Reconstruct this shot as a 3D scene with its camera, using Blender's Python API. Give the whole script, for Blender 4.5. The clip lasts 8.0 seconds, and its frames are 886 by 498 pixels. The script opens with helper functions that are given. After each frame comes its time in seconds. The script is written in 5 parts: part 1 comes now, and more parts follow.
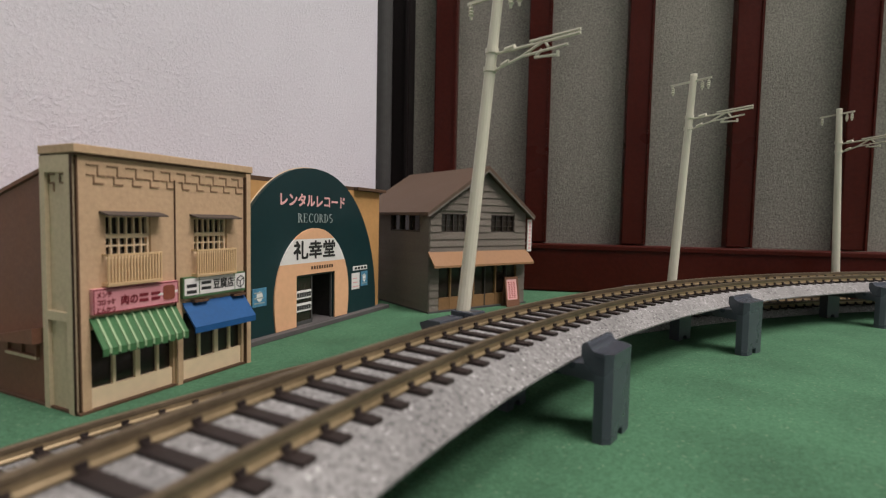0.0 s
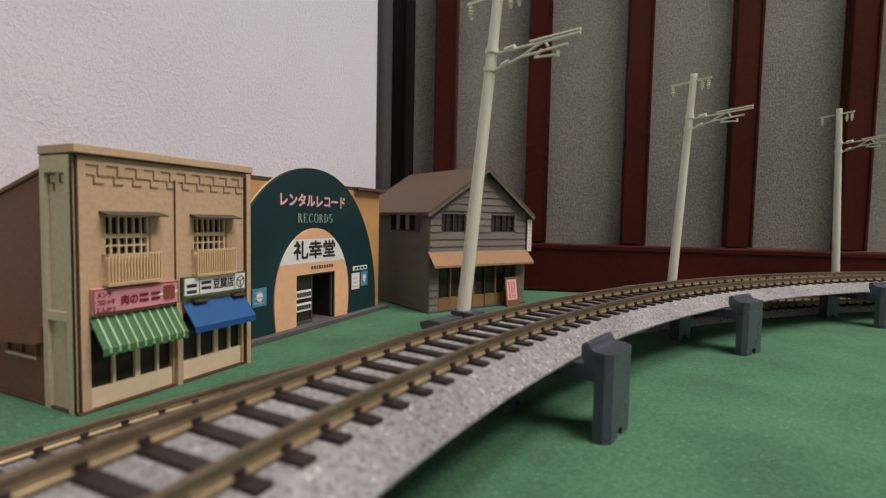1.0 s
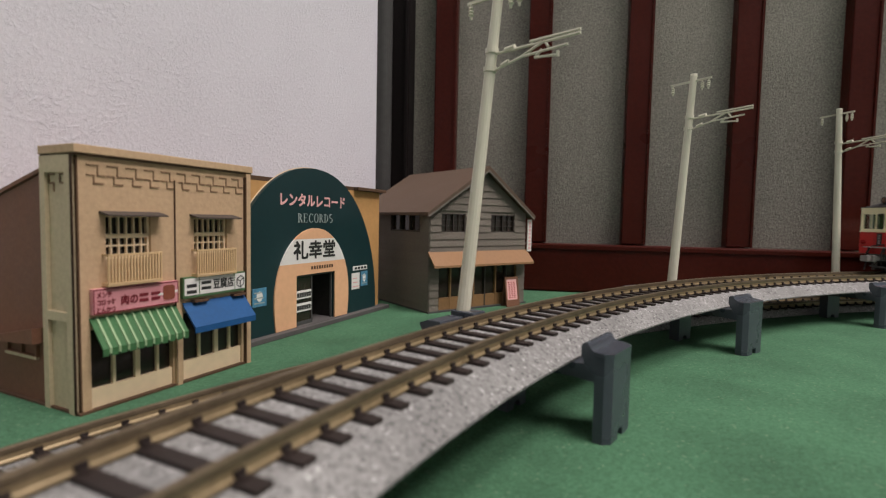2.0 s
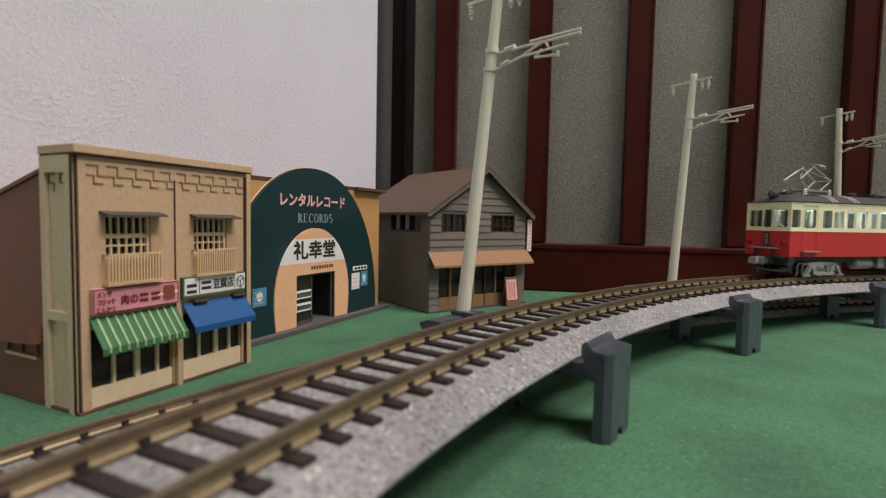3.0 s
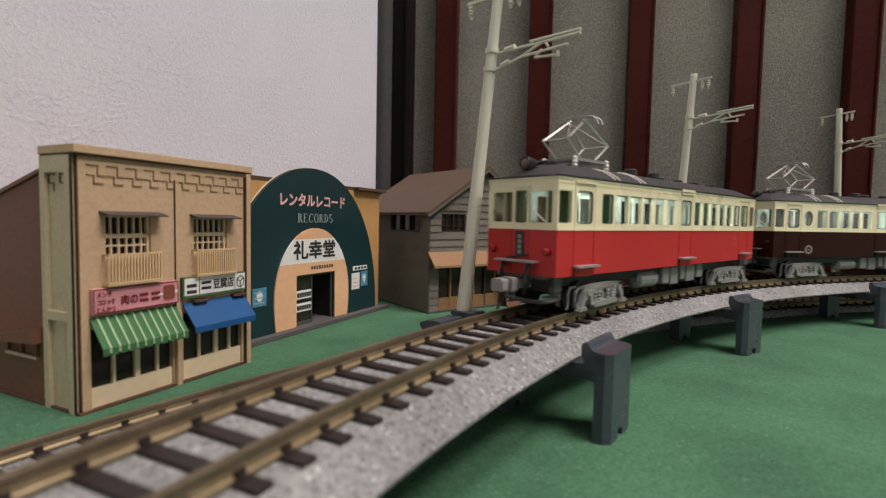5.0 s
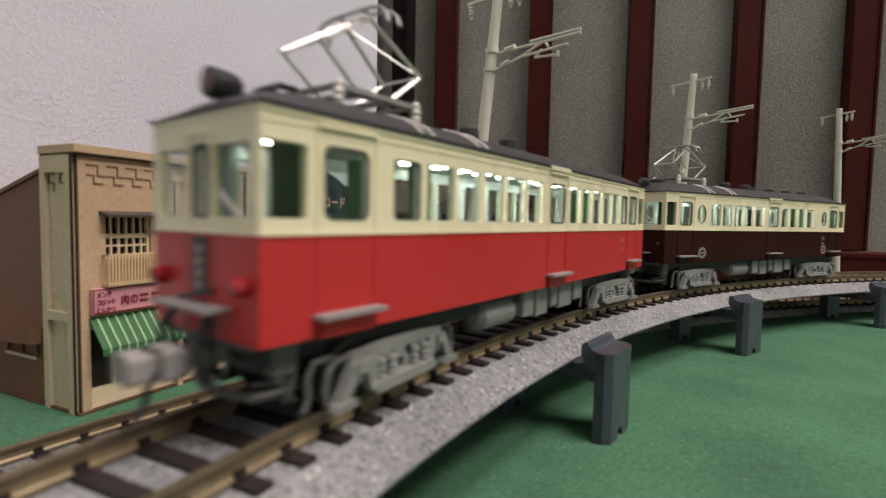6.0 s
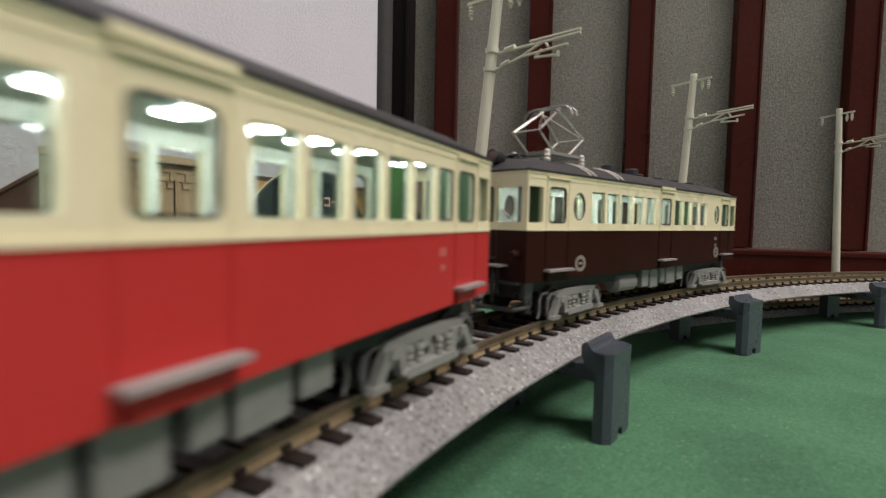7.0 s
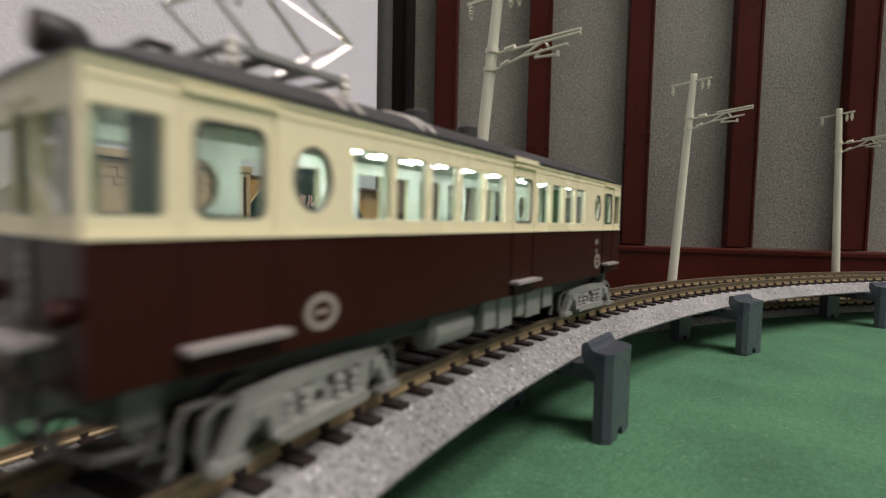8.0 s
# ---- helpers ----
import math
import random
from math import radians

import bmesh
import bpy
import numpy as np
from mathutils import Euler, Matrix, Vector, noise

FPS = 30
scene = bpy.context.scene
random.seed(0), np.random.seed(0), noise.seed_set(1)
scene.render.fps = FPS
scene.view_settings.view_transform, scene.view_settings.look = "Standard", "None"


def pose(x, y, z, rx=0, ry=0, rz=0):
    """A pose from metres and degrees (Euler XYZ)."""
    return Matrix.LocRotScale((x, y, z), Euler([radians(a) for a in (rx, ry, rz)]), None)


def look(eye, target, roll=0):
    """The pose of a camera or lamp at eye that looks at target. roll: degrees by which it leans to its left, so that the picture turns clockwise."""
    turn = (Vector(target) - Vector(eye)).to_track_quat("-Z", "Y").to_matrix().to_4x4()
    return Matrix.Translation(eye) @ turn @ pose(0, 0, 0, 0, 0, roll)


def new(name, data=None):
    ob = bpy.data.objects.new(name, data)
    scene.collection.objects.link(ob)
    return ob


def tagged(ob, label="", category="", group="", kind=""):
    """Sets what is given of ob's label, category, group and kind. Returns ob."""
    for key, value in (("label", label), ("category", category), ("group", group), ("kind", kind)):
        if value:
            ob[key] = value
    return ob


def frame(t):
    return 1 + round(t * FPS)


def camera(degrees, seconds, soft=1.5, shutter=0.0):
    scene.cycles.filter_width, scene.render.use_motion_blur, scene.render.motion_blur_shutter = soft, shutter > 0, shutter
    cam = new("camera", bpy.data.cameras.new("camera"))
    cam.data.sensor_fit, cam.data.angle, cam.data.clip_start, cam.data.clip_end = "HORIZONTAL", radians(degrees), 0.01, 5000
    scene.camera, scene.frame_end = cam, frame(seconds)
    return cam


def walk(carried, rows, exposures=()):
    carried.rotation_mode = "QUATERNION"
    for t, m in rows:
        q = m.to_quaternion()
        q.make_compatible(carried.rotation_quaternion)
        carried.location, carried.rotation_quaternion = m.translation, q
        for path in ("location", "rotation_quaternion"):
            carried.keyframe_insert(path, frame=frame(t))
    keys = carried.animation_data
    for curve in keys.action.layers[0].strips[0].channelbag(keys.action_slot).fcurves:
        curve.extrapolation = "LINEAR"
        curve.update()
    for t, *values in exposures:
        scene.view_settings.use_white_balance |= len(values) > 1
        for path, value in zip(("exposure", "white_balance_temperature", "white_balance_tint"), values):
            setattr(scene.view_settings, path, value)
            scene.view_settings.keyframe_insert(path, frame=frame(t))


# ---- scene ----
# Lengths below are in millimetres and turned into metres by MM: a 1:150 model railway.
MM = 0.001
cam = camera(83.4, 8.0, soft=1.2, shutter=0.45)
EYE = (0.0, 0.0, 30.1 * MM)
AIM = (0.0, 0.99829, 0.0301 - 0.05838)
walk(cam, [(0.0, look(EYE, AIM, 1.15)), (8.0, look(EYE, AIM, 1.15))], exposures=[(0.0, 0.0), (8.0, 0.0)])
cam.data.dof.use_dof = True
cam.data.dof.focus_distance = 0.13
cam.data.dof.aperture_fstop = 31

# ---- light: a windowless evening room with two ceiling fittings ----
world = bpy.data.worlds.new("world")
scene.world = world
world.use_nodes = True
world.node_tree.nodes["Background"].inputs[0].default_value = (0.9, 0.95, 1.0, 1)
world.node_tree.nodes["Background"].inputs[1].default_value = 0.012


def tube_light(x, y, z, rz, watts, sx, sy):
    lamp = bpy.data.lights.new("ceiling_tube", "AREA")
    lamp.shape, lamp.size, lamp.size_y, lamp.energy, lamp.color = "RECTANGLE", sx, sy, watts, (1.0, 0.89, 0.87)
    ob = new("ceiling_tube", lamp)
    ob.matrix_world = pose(x, y, z, 0, 0, rz)
    return ob


LAMPS = ((0.42, 0.03, 22), (1.0, -0.30, 34))
for lamp_x, lamp_y, lamp_watts in LAMPS:
    tube_light(lamp_x, lamp_y, 1.43, 65, lamp_watts, 1.15, 0.42)


# ---- materials ----
def mat(name, col, rough=0.6, metal=0.0, size=1.0, vary=0.12, bump=0.0, fine=0.25, spec=0.5, dirt=0.0, island=0.0):
    """A surface whose colour varies at two scales; size is the coarse scale in mm."""
    m = bpy.data.materials.new(name)
    m.use_nodes = True
    nt = m.node_tree
    b = nt.nodes["Principled BSDF"]
    b.inputs["Roughness"].default_value, b.inputs["Metallic"].default_value = rough, metal
    b.inputs["Specular IOR Level"].default_value = spec
    tc = nt.nodes.new("ShaderNodeTexCoord")
    big, small = nt.nodes.new("ShaderNodeTexNoise"), nt.nodes.new("ShaderNodeTexNoise")
    big.inputs["Scale"].default_value, small.inputs["Scale"].default_value = 1000 / size * 0.35, 1000 / (size * fine)
    big.inputs["Detail"].default_value, small.inputs["Detail"].default_value = 4, 3
    for n in (big, small):
        nt.links.new(tc.outputs["Object"], n.inputs["Vector"])
    mix = nt.nodes.new("ShaderNodeMath")
    mix.operation = "ADD"
    nt.links.new(big.outputs["Fac"], mix.inputs[0])
    nt.links.new(small.outputs["Fac"], mix.inputs[1])
    span = nt.nodes.new("ShaderNodeMapRange")
    span.inputs["From Min"].default_value, span.inputs["From Max"].default_value = 0.65, 1.35
    span.inputs["To Min"].default_value, span.inputs["To Max"].default_value = 1 - vary, 1 + vary
    nt.links.new(mix.outputs[0], span.inputs["Value"])
    hsv = nt.nodes.new("ShaderNodeHueSaturation")
    hsv.inputs["Color"].default_value = (*col, 1)
    last = span.outputs[0]
    if island:
        info = nt.nodes.new("ShaderNodeObjectInfo")
        geo = nt.nodes.new("ShaderNodeNewGeometry")
        add = nt.nodes.new("ShaderNodeMath")
        add.operation = "ADD"
        nt.links.new(info.outputs["Random"], add.inputs[0])
        nt.links.new(geo.outputs["Random Per Island"], add.inputs[1])
        rng = nt.nodes.new("ShaderNodeMapRange")
        rng.inputs["From Max"].default_value = 2
        rng.inputs["To Min"].default_value, rng.inputs["To Max"].default_value = 1 - island, 1 + island
        nt.links.new(add.outputs[0], rng.inputs["Value"])
        mul = nt.nodes.new("ShaderNodeMath")
        mul.operation = "MULTIPLY"
        nt.links.new(last, mul.inputs[0])
        nt.links.new(rng.outputs[0], mul.inputs[1])
        last = mul.outputs[0]
    nt.links.new(last, hsv.inputs["Value"])
    nt.links.new(hsv.outputs[0], b.inputs["Base Color"])
    rr = nt.nodes.new("ShaderNodeMapRange")
    rr.inputs["From Min"].default_value, rr.inputs["From Max"].default_value = 0.3, 0.7
    rr.inputs["To Min"].default_value, rr.inputs["To Max"].default_value = max(0.03, rough - 0.1), min(1, rough + 0.1)
    nt.links.new(big.outputs["Fac"], rr.inputs["Value"])
    nt.links.new(rr.outputs[0], b.inputs["Roughness"])
    if bump:
        bp = nt.nodes.new("ShaderNodeBump")
        bp.inputs["Strength"].default_value, bp.inputs["Distance"].default_value = min(1, bump), size * fine * MM * max(1, bump)
        nt.links.new(small.outputs["Fac"], bp.inputs["Height"])
        nt.links.new(bp.outputs[0], b.inputs["Normal"])
    return m


def speckle(name, cols, size, rough=0.9, bump=0.6):
    """Grains of several colours, size in mm: ballast and flock."""
    m = bpy.data.materials.new(name)
    m.use_nodes = True
    nt = m.node_tree
    b = nt.nodes["Principled BSDF"]
    b.inputs["Roughness"].default_value = rough
    b.inputs["Specular IOR Level"].default_value = 0.25
    tc = nt.nodes.new("ShaderNodeTexCoord")
    v = nt.nodes.new("ShaderNodeTexVoronoi")
    v.inputs["Scale"].default_value = 1000 / size
    nt.links.new(tc.outputs["Object"], v.inputs["Vector"])
    sep = nt.nodes.new("ShaderNodeSeparateColor")
    nt.links.new(v.outputs["Color"], sep.inputs[0])
    ramp = nt.nodes.new("ShaderNodeValToRGB")
    els = ramp.color_ramp.elements
    for i, (at, c) in enumerate(cols):
        e = els[i] if i < 2 else els.new(at)
        e.position, e.color = at, (*c, 1)
    nt.links.new(sep.outputs[0], ramp.inputs[0])
    n = nt.nodes.new("ShaderNodeTexNoise")
    n.inputs["Scale"].default_value, n.inputs["Detail"].default_value = 60, 5
    nt.links.new(tc.outputs["Object"], n.inputs["Vector"])
    span = nt.nodes.new("ShaderNodeMapRange")
    span.inputs["From Min"].default_value, span.inputs["From Max"].default_value = 0.3, 0.7
    span.inputs["To Min"].default_value, span.inputs["To Max"].default_value = 0.80, 1.17
    nt.links.new(n.outputs["Fac"], span.inputs["Value"])
    hsv = nt.nodes.new("ShaderNodeHueSaturation")
    nt.links.new(ramp.outputs[0], hsv.inputs["Color"])
    nt.links.new(span.outputs[0], hsv.inputs["Value"])
    nt.links.new(hsv.outputs[0], b.inputs["Base Color"])
    bp = nt.nodes.new("ShaderNodeBump")
    bp.inputs["Strength"].default_value, bp.inputs["Distance"].default_value = bump, size * 0.5 * MM
    bp.invert = True
    nt.links.new(v.outputs["Distance"], bp.inputs["Height"])
    nt.links.new(bp.outputs[0], b.inputs["Normal"])
    return m


def plaster(name, col, size, strength, lo=0.52, hi=0.66, blotch=0.05, relief=0.3, upright=1.0, rough=0.5):
    """Embossed wall paper: blotchy relief of size mm."""
    m = mat(name, col, 0.85, 0, 60, blotch, 0, 0.012, 0.3)
    nt = m.node_tree
    b = nt.nodes["Principled BSDF"]
    tc = nt.nodes.new("ShaderNodeTexCoord")
    n = nt.nodes.new("ShaderNodeTexNoise")
    n.inputs["Scale"].default_value, n.inputs["Detail"].default_value = 1000 / size * 0.45, 5
    n.inputs["Roughness"].default_value = rough
    mp = nt.nodes.new("ShaderNodeMapping")
    mp.inputs["Scale"].default_value = (1, 1, upright)
    nt.links.new(tc.outputs["Object"], mp.inputs["Vector"])
    nt.links.new(mp.outputs[0], n.inputs["Vector"])
    ramp = nt.nodes.new("ShaderNodeValToRGB")
    ramp.color_ramp.elements[0].position, ramp.color_ramp.elements[1].position = lo, hi
    nt.links.new(n.outputs["Fac"], ramp.inputs[0])
    bp = nt.nodes.new("ShaderNodeBump")
    bp.inputs["Strength"].default_value, bp.inputs["Distance"].default_value = strength, size * relief * MM
    # the emboss is worn smooth in patches
    patch, pr, mul = nt.nodes.new("ShaderNodeTexNoise"), nt.nodes.new("ShaderNodeMapRange"), nt.nodes.new("ShaderNodeMath")
    patch.inputs["Scale"].default_value, patch.inputs["Detail"].default_value = 1000 / size * 0.035, 3
    pr.inputs["From Min"].default_value, pr.inputs["From Max"].default_value = 0.40, 0.66
    pr.inputs["To Min"].default_value, pr.inputs["To Max"].default_value = 0.6, 1.3
    mul.operation = "MULTIPLY"
    nt.links.new(mp.outputs[0], patch.inputs["Vector"])
    nt.links.new(patch.outputs["Fac"], pr.inputs["Value"])
    nt.links.new(pr.outputs[0], mul.inputs[0])
    nt.links.new(ramp.outputs[0], mul.inputs[1])
    nt.links.new(mul.outputs[0], bp.inputs["Height"])
    nt.links.new(bp.outputs[0], b.inputs["Normal"])
    return m


def glass_mat(name, tint=(0.93, 0.97, 0.95)):
    m = bpy.data.materials.new(name)
    m.use_nodes = True
    nt = m.node_tree
    nt.nodes.remove(nt.nodes["Principled BSDF"])
    tr, gl = nt.nodes.new("ShaderNodeBsdfTransparent"), nt.nodes.new("ShaderNodeBsdfGlossy")
    tr.inputs[0].default_value, gl.inputs["Roughness"].default_value = (*tint, 1), 0.04
    lw, mx = nt.nodes.new("ShaderNodeLayerWeight"), nt.nodes.new("ShaderNodeMixShader")
    pw, fr = nt.nodes.new("ShaderNodeMath"), nt.nodes.new("ShaderNodeMapRange")
    pw.operation, pw.inputs[1].default_value = "POWER", 4
    fr.inputs["To Min"].default_value, fr.inputs["To Max"].default_value = 0.055, 0.6
    nt.links.new(lw.outputs["Facing"], pw.inputs[0])
    nt.links.new(pw.outputs[0], fr.inputs["Value"])
    for a, c in ((fr.outputs[0], mx.inputs[0]), (tr.outputs[0], mx.inputs[1]), (gl.outputs[0], mx.inputs[2]), (mx.outputs[0], nt.nodes["Material Output"].inputs[0])):
        nt.links.new(a, c)
    return m


FELT = speckle("green_flock", [(0.0, (0.044, 0.118, 0.062)), (1.0, (0.077, 0.188, 0.104)), (0.5, (0.058, 0.151, 0.081)), (0.975, (0.068, 0.172, 0.095)), (0.995, (0.13, 0.215, 0.13))], 0.34, 0.92, 0.4)
BALLAST = speckle("moulded_ballast", [(0.0, (0.075, 0.075, 0.075)), (1.0, (0.46, 0.46, 0.45)), (0.09, (0.175, 0.176, 0.172)), (0.5, (0.232, 0.233, 0.226)), (0.93, (0.275, 0.276, 0.268))], 0.34, 0.85, 0.35)
WHITEWALL = plaster("white_embossed_paper", (0.66, 0.655, 0.70), 0.50, 0.65, 0.46, 0.74, 0.10, 0.5, 1.0, 0.68)
FABRIC = plaster("grey_woven_paper", (0.224, 0.214, 0.184), 0.34, 0.8, 0.38, 0.68, 0.55, 0.8, 0.6, 0.72)
CEIL = mat("ceiling_board", (0.75, 0.74, 0.72), 0.9, 0, 80, 0.06)
REDWOOD = mat("red_lacquered_wood", (0.047, 0.0070, 0.0040), 0.33, 0, 14, 0.25, 0.05, 0.12, 0.15)
SHADEGREY = mat("dark_grey_shade_strip", (0.05, 0.05, 0.048), 0.7, 0, 10, 0.15, 0, 0.25, 0.2)
BLACKWOOD = mat("black_lacquered_wood", (0.006, 0.004, 0.004), 0.6, 0, 14, 0.2, 0, 0.25, 0.15)
WEBM = mat("bright_brass_rail_web", (0.31, 0.24, 0.135), 0.36, 0.4, 2.5, 0.2)
RAILM = mat("dark_brass_rail", (0.135, 0.105, 0.066), 0.42, 0.45, 2.5, 0.25)
TIE = mat("dark_brown_tie_plastic", (0.022, 0.015, 0.013), 0.6, 0, 2, 0.25, 0.1, 0.2, 0.4, 0, 0.25)
PIER = mat("slate_grey_pier_plastic", (0.054, 0.064, 0.079), 0.30, 0, 3, 0.12, 0.05, 0.15)
POLE = mat("cream_pole_plastic", (0.60, 0.585, 0.47), 0.4, 0, 9, 0.03)
TAN = mat("tan_card", (0.49, 0.345, 0.205), 0.75, 0, 14, 0.13, 0.1, 0.06)
TANPALE = mat("pale_tan_card", (0.52, 0.44, 0.285), 0.75, 0, 14, 0.12, 0.1, 0.06)
RELIEF = mat("shaded_relief_line", (0.21, 0.130, 0.070), 0.8, 0, 3, 0.2)
BURNT = mat("laser_burnt_edge", (0.085, 0.045, 0.022), 0.8, 0, 3, 0.25)
BROWNCARD = mat("brown_card", (0.175, 0.078, 0.043), 0.75, 0, 6, 0.14, 0.1, 0.1)
DARKCARD = mat("dark_grey_card", (0.055, 0.058, 0.055), 0.8, 0, 4, 0.15)
PALEWOOD = mat("pale_wood_strip", (0.60, 0.43, 0.23), 0.7, 0, 2, 0.12)
CREAMCARD = mat("cream_card", (0.76, 0.61, 0.40), 0.7, 0, 6, 0.07)
PINK = mat("pink_sign_card", (0.60, 0.265, 0.285), 0.55, 0, 4, 0.06)
WHITECARD = mat("white_sign_card", (0.72, 0.72, 0.68), 0.55, 0, 4, 0.05)
MAROON = mat("maroon_print", (0.16, 0.012, 0.02), 0.6, 0, 2, 0.08)
BLACKINK = mat("black_print", (0.02, 0.022, 0.02), 0.6, 0, 2, 0.1)
GREENINK = mat("green_print_edge", (0.06, 0.13, 0.05), 0.6, 0, 2, 0.1)
MEATBROWN = mat("brown_print", (0.20, 0.055, 0.03), 0.6, 0, 2, 0.2)
AWNGREEN = mat("green_awning_card", (0.036, 0.128, 0.042), 0.7, 0, 2, 0.14)
AWNPALE = mat("pale_green_awning_stripe", (0.27, 0.40, 0.22), 0.7, 0, 2, 0.1)
AWNBLUE = mat("blue_awning_card", (0.006, 0.075, 0.225), 0.65, 0, 3, 0.1)
INTERIOR = mat("dark_interior_card", (0.018, 0.016, 0.014), 0.85, 0, 5, 0.4)
ARCHGREEN = mat("bottle_green_card", (0.006, 0.030, 0.033), 0.5, 0, 6, 0.1)
PEACH = mat("peach_card", (0.72, 0.42, 0.235), 0.65, 0, 6, 0.07)
OCHRE = mat("ochre_card", (0.50, 0.28, 0.10), 0.7, 0, 6, 0.1)
PINKINK = mat("pink_print", (0.75, 0.42, 0.40), 0.6, 0, 3, 0.05)
GREYINK = mat("grey_print", (0.32, 0.38, 0.36), 0.6, 0, 3, 0.05)
BLUEINK = mat("blue_poster_print", (0.07, 0.22, 0.34), 0.5, 0, 1.6, 0.55)
STEPGREY = mat("grey_step_card", (0.085, 0.08, 0.078), 0.8, 0, 4, 0.14)
BOARDGREY = mat("grey_clapboard", (0.158, 0.140, 0.115), 0.75, 0, 5, 0.16, 0.15, 0.1, 0.4, 0, 0.12)
ROOFBROWN = mat("brown_roof_card", (0.098, 0.063, 0.042), 0.75, 0, 8, 0.12, 0.1, 0.08)
AWNBROWN = mat("tan_awning_card", (0.27, 0.148, 0.068), 0.7, 0, 6, 0.1)
SASHBROWN = mat("dark_brown_sash_card", (0.030, 0.022, 0.017), 0.7, 0, 4, 0.15)
HOODBROWN = mat("dark_hood_card", (0.062, 0.048, 0.038), 0.75, 0, 4, 0.15)
WOODDOOR = mat("brown_door_card", (0.23, 0.125, 0.05), 0.7, 0, 4, 0.15)
CREAMPAINT = mat("cream_train_paint", (0.80, 0.73, 0.49), 0.32, 0, 6, 0.04, 0.02, 0.05)
REDPAINT = mat("red_train_paint", (0.475, 0.030, 0.029), 0.38, 0, 6, 0.06, 0.02, 0.05, 0.35)
BROWNPAINT = mat("dark_brown_train_paint", (0.025, 0.0058, 0.0040), 0.38, 0, 6, 0.10, 0.02, 0.05, 0.12)
ROOFGREY = mat("dark_grey_roof_paint", (0.030, 0.029, 0.030), 0.6, 0, 4, 0.12)
UNDERGREY = mat("grey_bogie_plastic", (0.225, 0.23, 0.213), 0.5, 0, 2, 0.16)
# darker copy of the bogie grey: the shade under the car is in its colour
SHADEDGREY = mat("shaded_grey_gear_plastic", (0.105, 0.107, 0.10), 0.6, 0, 2, 0.18)
STEPPLASTIC = mat("pale_grey_plastic", (0.27, 0.25, 0.24), 0.5, 0, 2, 0.1)
BLACKPLASTIC = mat("black_plastic", (0.018, 0.018, 0.019), 0.5, 0, 3, 0.2)
DARKSTEEL = mat("dark_steel_wheel", (0.05, 0.047, 0.045), 0.4, 0.6, 2, 0.15)
PANTO = mat("bright_arm_metal", (0.70, 0.68, 0.63), 0.36, 0.85, 2, 0.1)
HEADGREY = mat("dull_head_metal", (0.30, 0.30, 0.28), 0.45, 0.4, 2, 0.12)
FADEDPRINT = mat("faded_pink_print", (0.52, 0.16, 0.14), 0.5, 0, 2, 0.08)
EMBLEM = mat("dull_pale_print", (0.24, 0.21, 0.18), 0.6, 0, 2, 0.08)
INNERGREEN = mat("pale_green_interior", (0.46, 0.48, 0.41), 0.6, 0, 6, 0.06)
SEATGREEN = mat("green_seat_plastic", (0.022, 0.078, 0.017), 0.55, 0, 4, 0.1)
WHITEPRINT = mat("white_lettering", (0.68, 0.64, 0.58), 0.6, 0, 2, 0.08)
REDLENS = mat("red_lens", (0.30, 0.010, 0.012), 0.2, 0, 3, 0.05)
LENSGLASS = mat("lamp_lens", (0.12, 0.075, 0.06), 0.15, 0.0, 3, 0.05)
GASKET = mat("dark_window_gasket", (0.035, 0.035, 0.03), 0.5, 0, 2, 0.1)
DARKGREEN = mat("dark_green_coupling", (0.06, 0.26, 0.13), 0.6, 0, 2, 0.1)
GLASS = glass_mat("clear_glazing")
LED = bpy.data.materials.new("lit_white_lamp")
LED.use_nodes = True
LED.node_tree.nodes["Principled BSDF"].inputs["Emission Color"].default_value = (0.93, 1.0, 0.97, 1)
LED.node_tree.nodes["Principled BSDF"].inputs["Emission Strength"].default_value = 5.0
led_noise, led_range, led_place = (LED.node_tree.nodes.new(k) for k in ("ShaderNodeTexNoise", "ShaderNodeMapRange", "ShaderNodeTexCoord"))
led_noise.inputs["Scale"].default_value, led_noise.inputs["Detail"].default_value = 1500.0, 2.0
led_range.inputs["From Min"].default_value, led_range.inputs["From Max"].default_value = 0.46, 0.72
led_range.inputs["To Min"].default_value, led_range.inputs["To Max"].default_value = 8.0, 520.0
LED.node_tree.links.new(led_place.outputs["Object"], led_noise.inputs["Vector"])
LED.node_tree.links.new(led_noise.outputs["Fac"], led_range.inputs["Value"])
LED.node_tree.links.new(led_range.outputs[0], LED.node_tree.nodes["Principled BSDF"].inputs["Emission Strength"])
DARKGLASS = mat("dark_glazing", (0.026, 0.019, 0.014), 0.12, 0, 4, 0.3)
TUBEMAT = mat("white_enamel", (0.8, 0.8, 0.78), 0.4, 0, 30, 0.04)


# ---- mesh helpers (millimetres) ----
def link_mesh(name, bm, material, label=""):
    bmesh.ops.recalc_face_normals(bm, faces=bm.faces)
    for v in bm.verts:
        v.co *= MM
    me = bpy.data.meshes.new(name)
    bm.to_mesh(me)
    bm.free()
    for m in material if isinstance(material, (list, tuple)) else (material,):
        me.materials.append(m)
    ob = new(name, me)
    if label:
        tagged(ob, label)
    return ob


def part(name, bm, material, parent, label=""):
    ob = link_mesh(name, bm, material, label)
    ob.parent = parent
    return ob


def thing(name, label, category, m=None, group="", kind=""):
    ob = new(name)
    ob.empty_display_size = 0.005
    if m is not None:
        ob.matrix_world = m
    return tagged(ob, label, category, group, kind)


def at(x, y, z=0.0, rz=0.0, rx=0.0, ry=0.0):
    return pose(x * MM, y * MM, z * MM, rx, ry, rz)


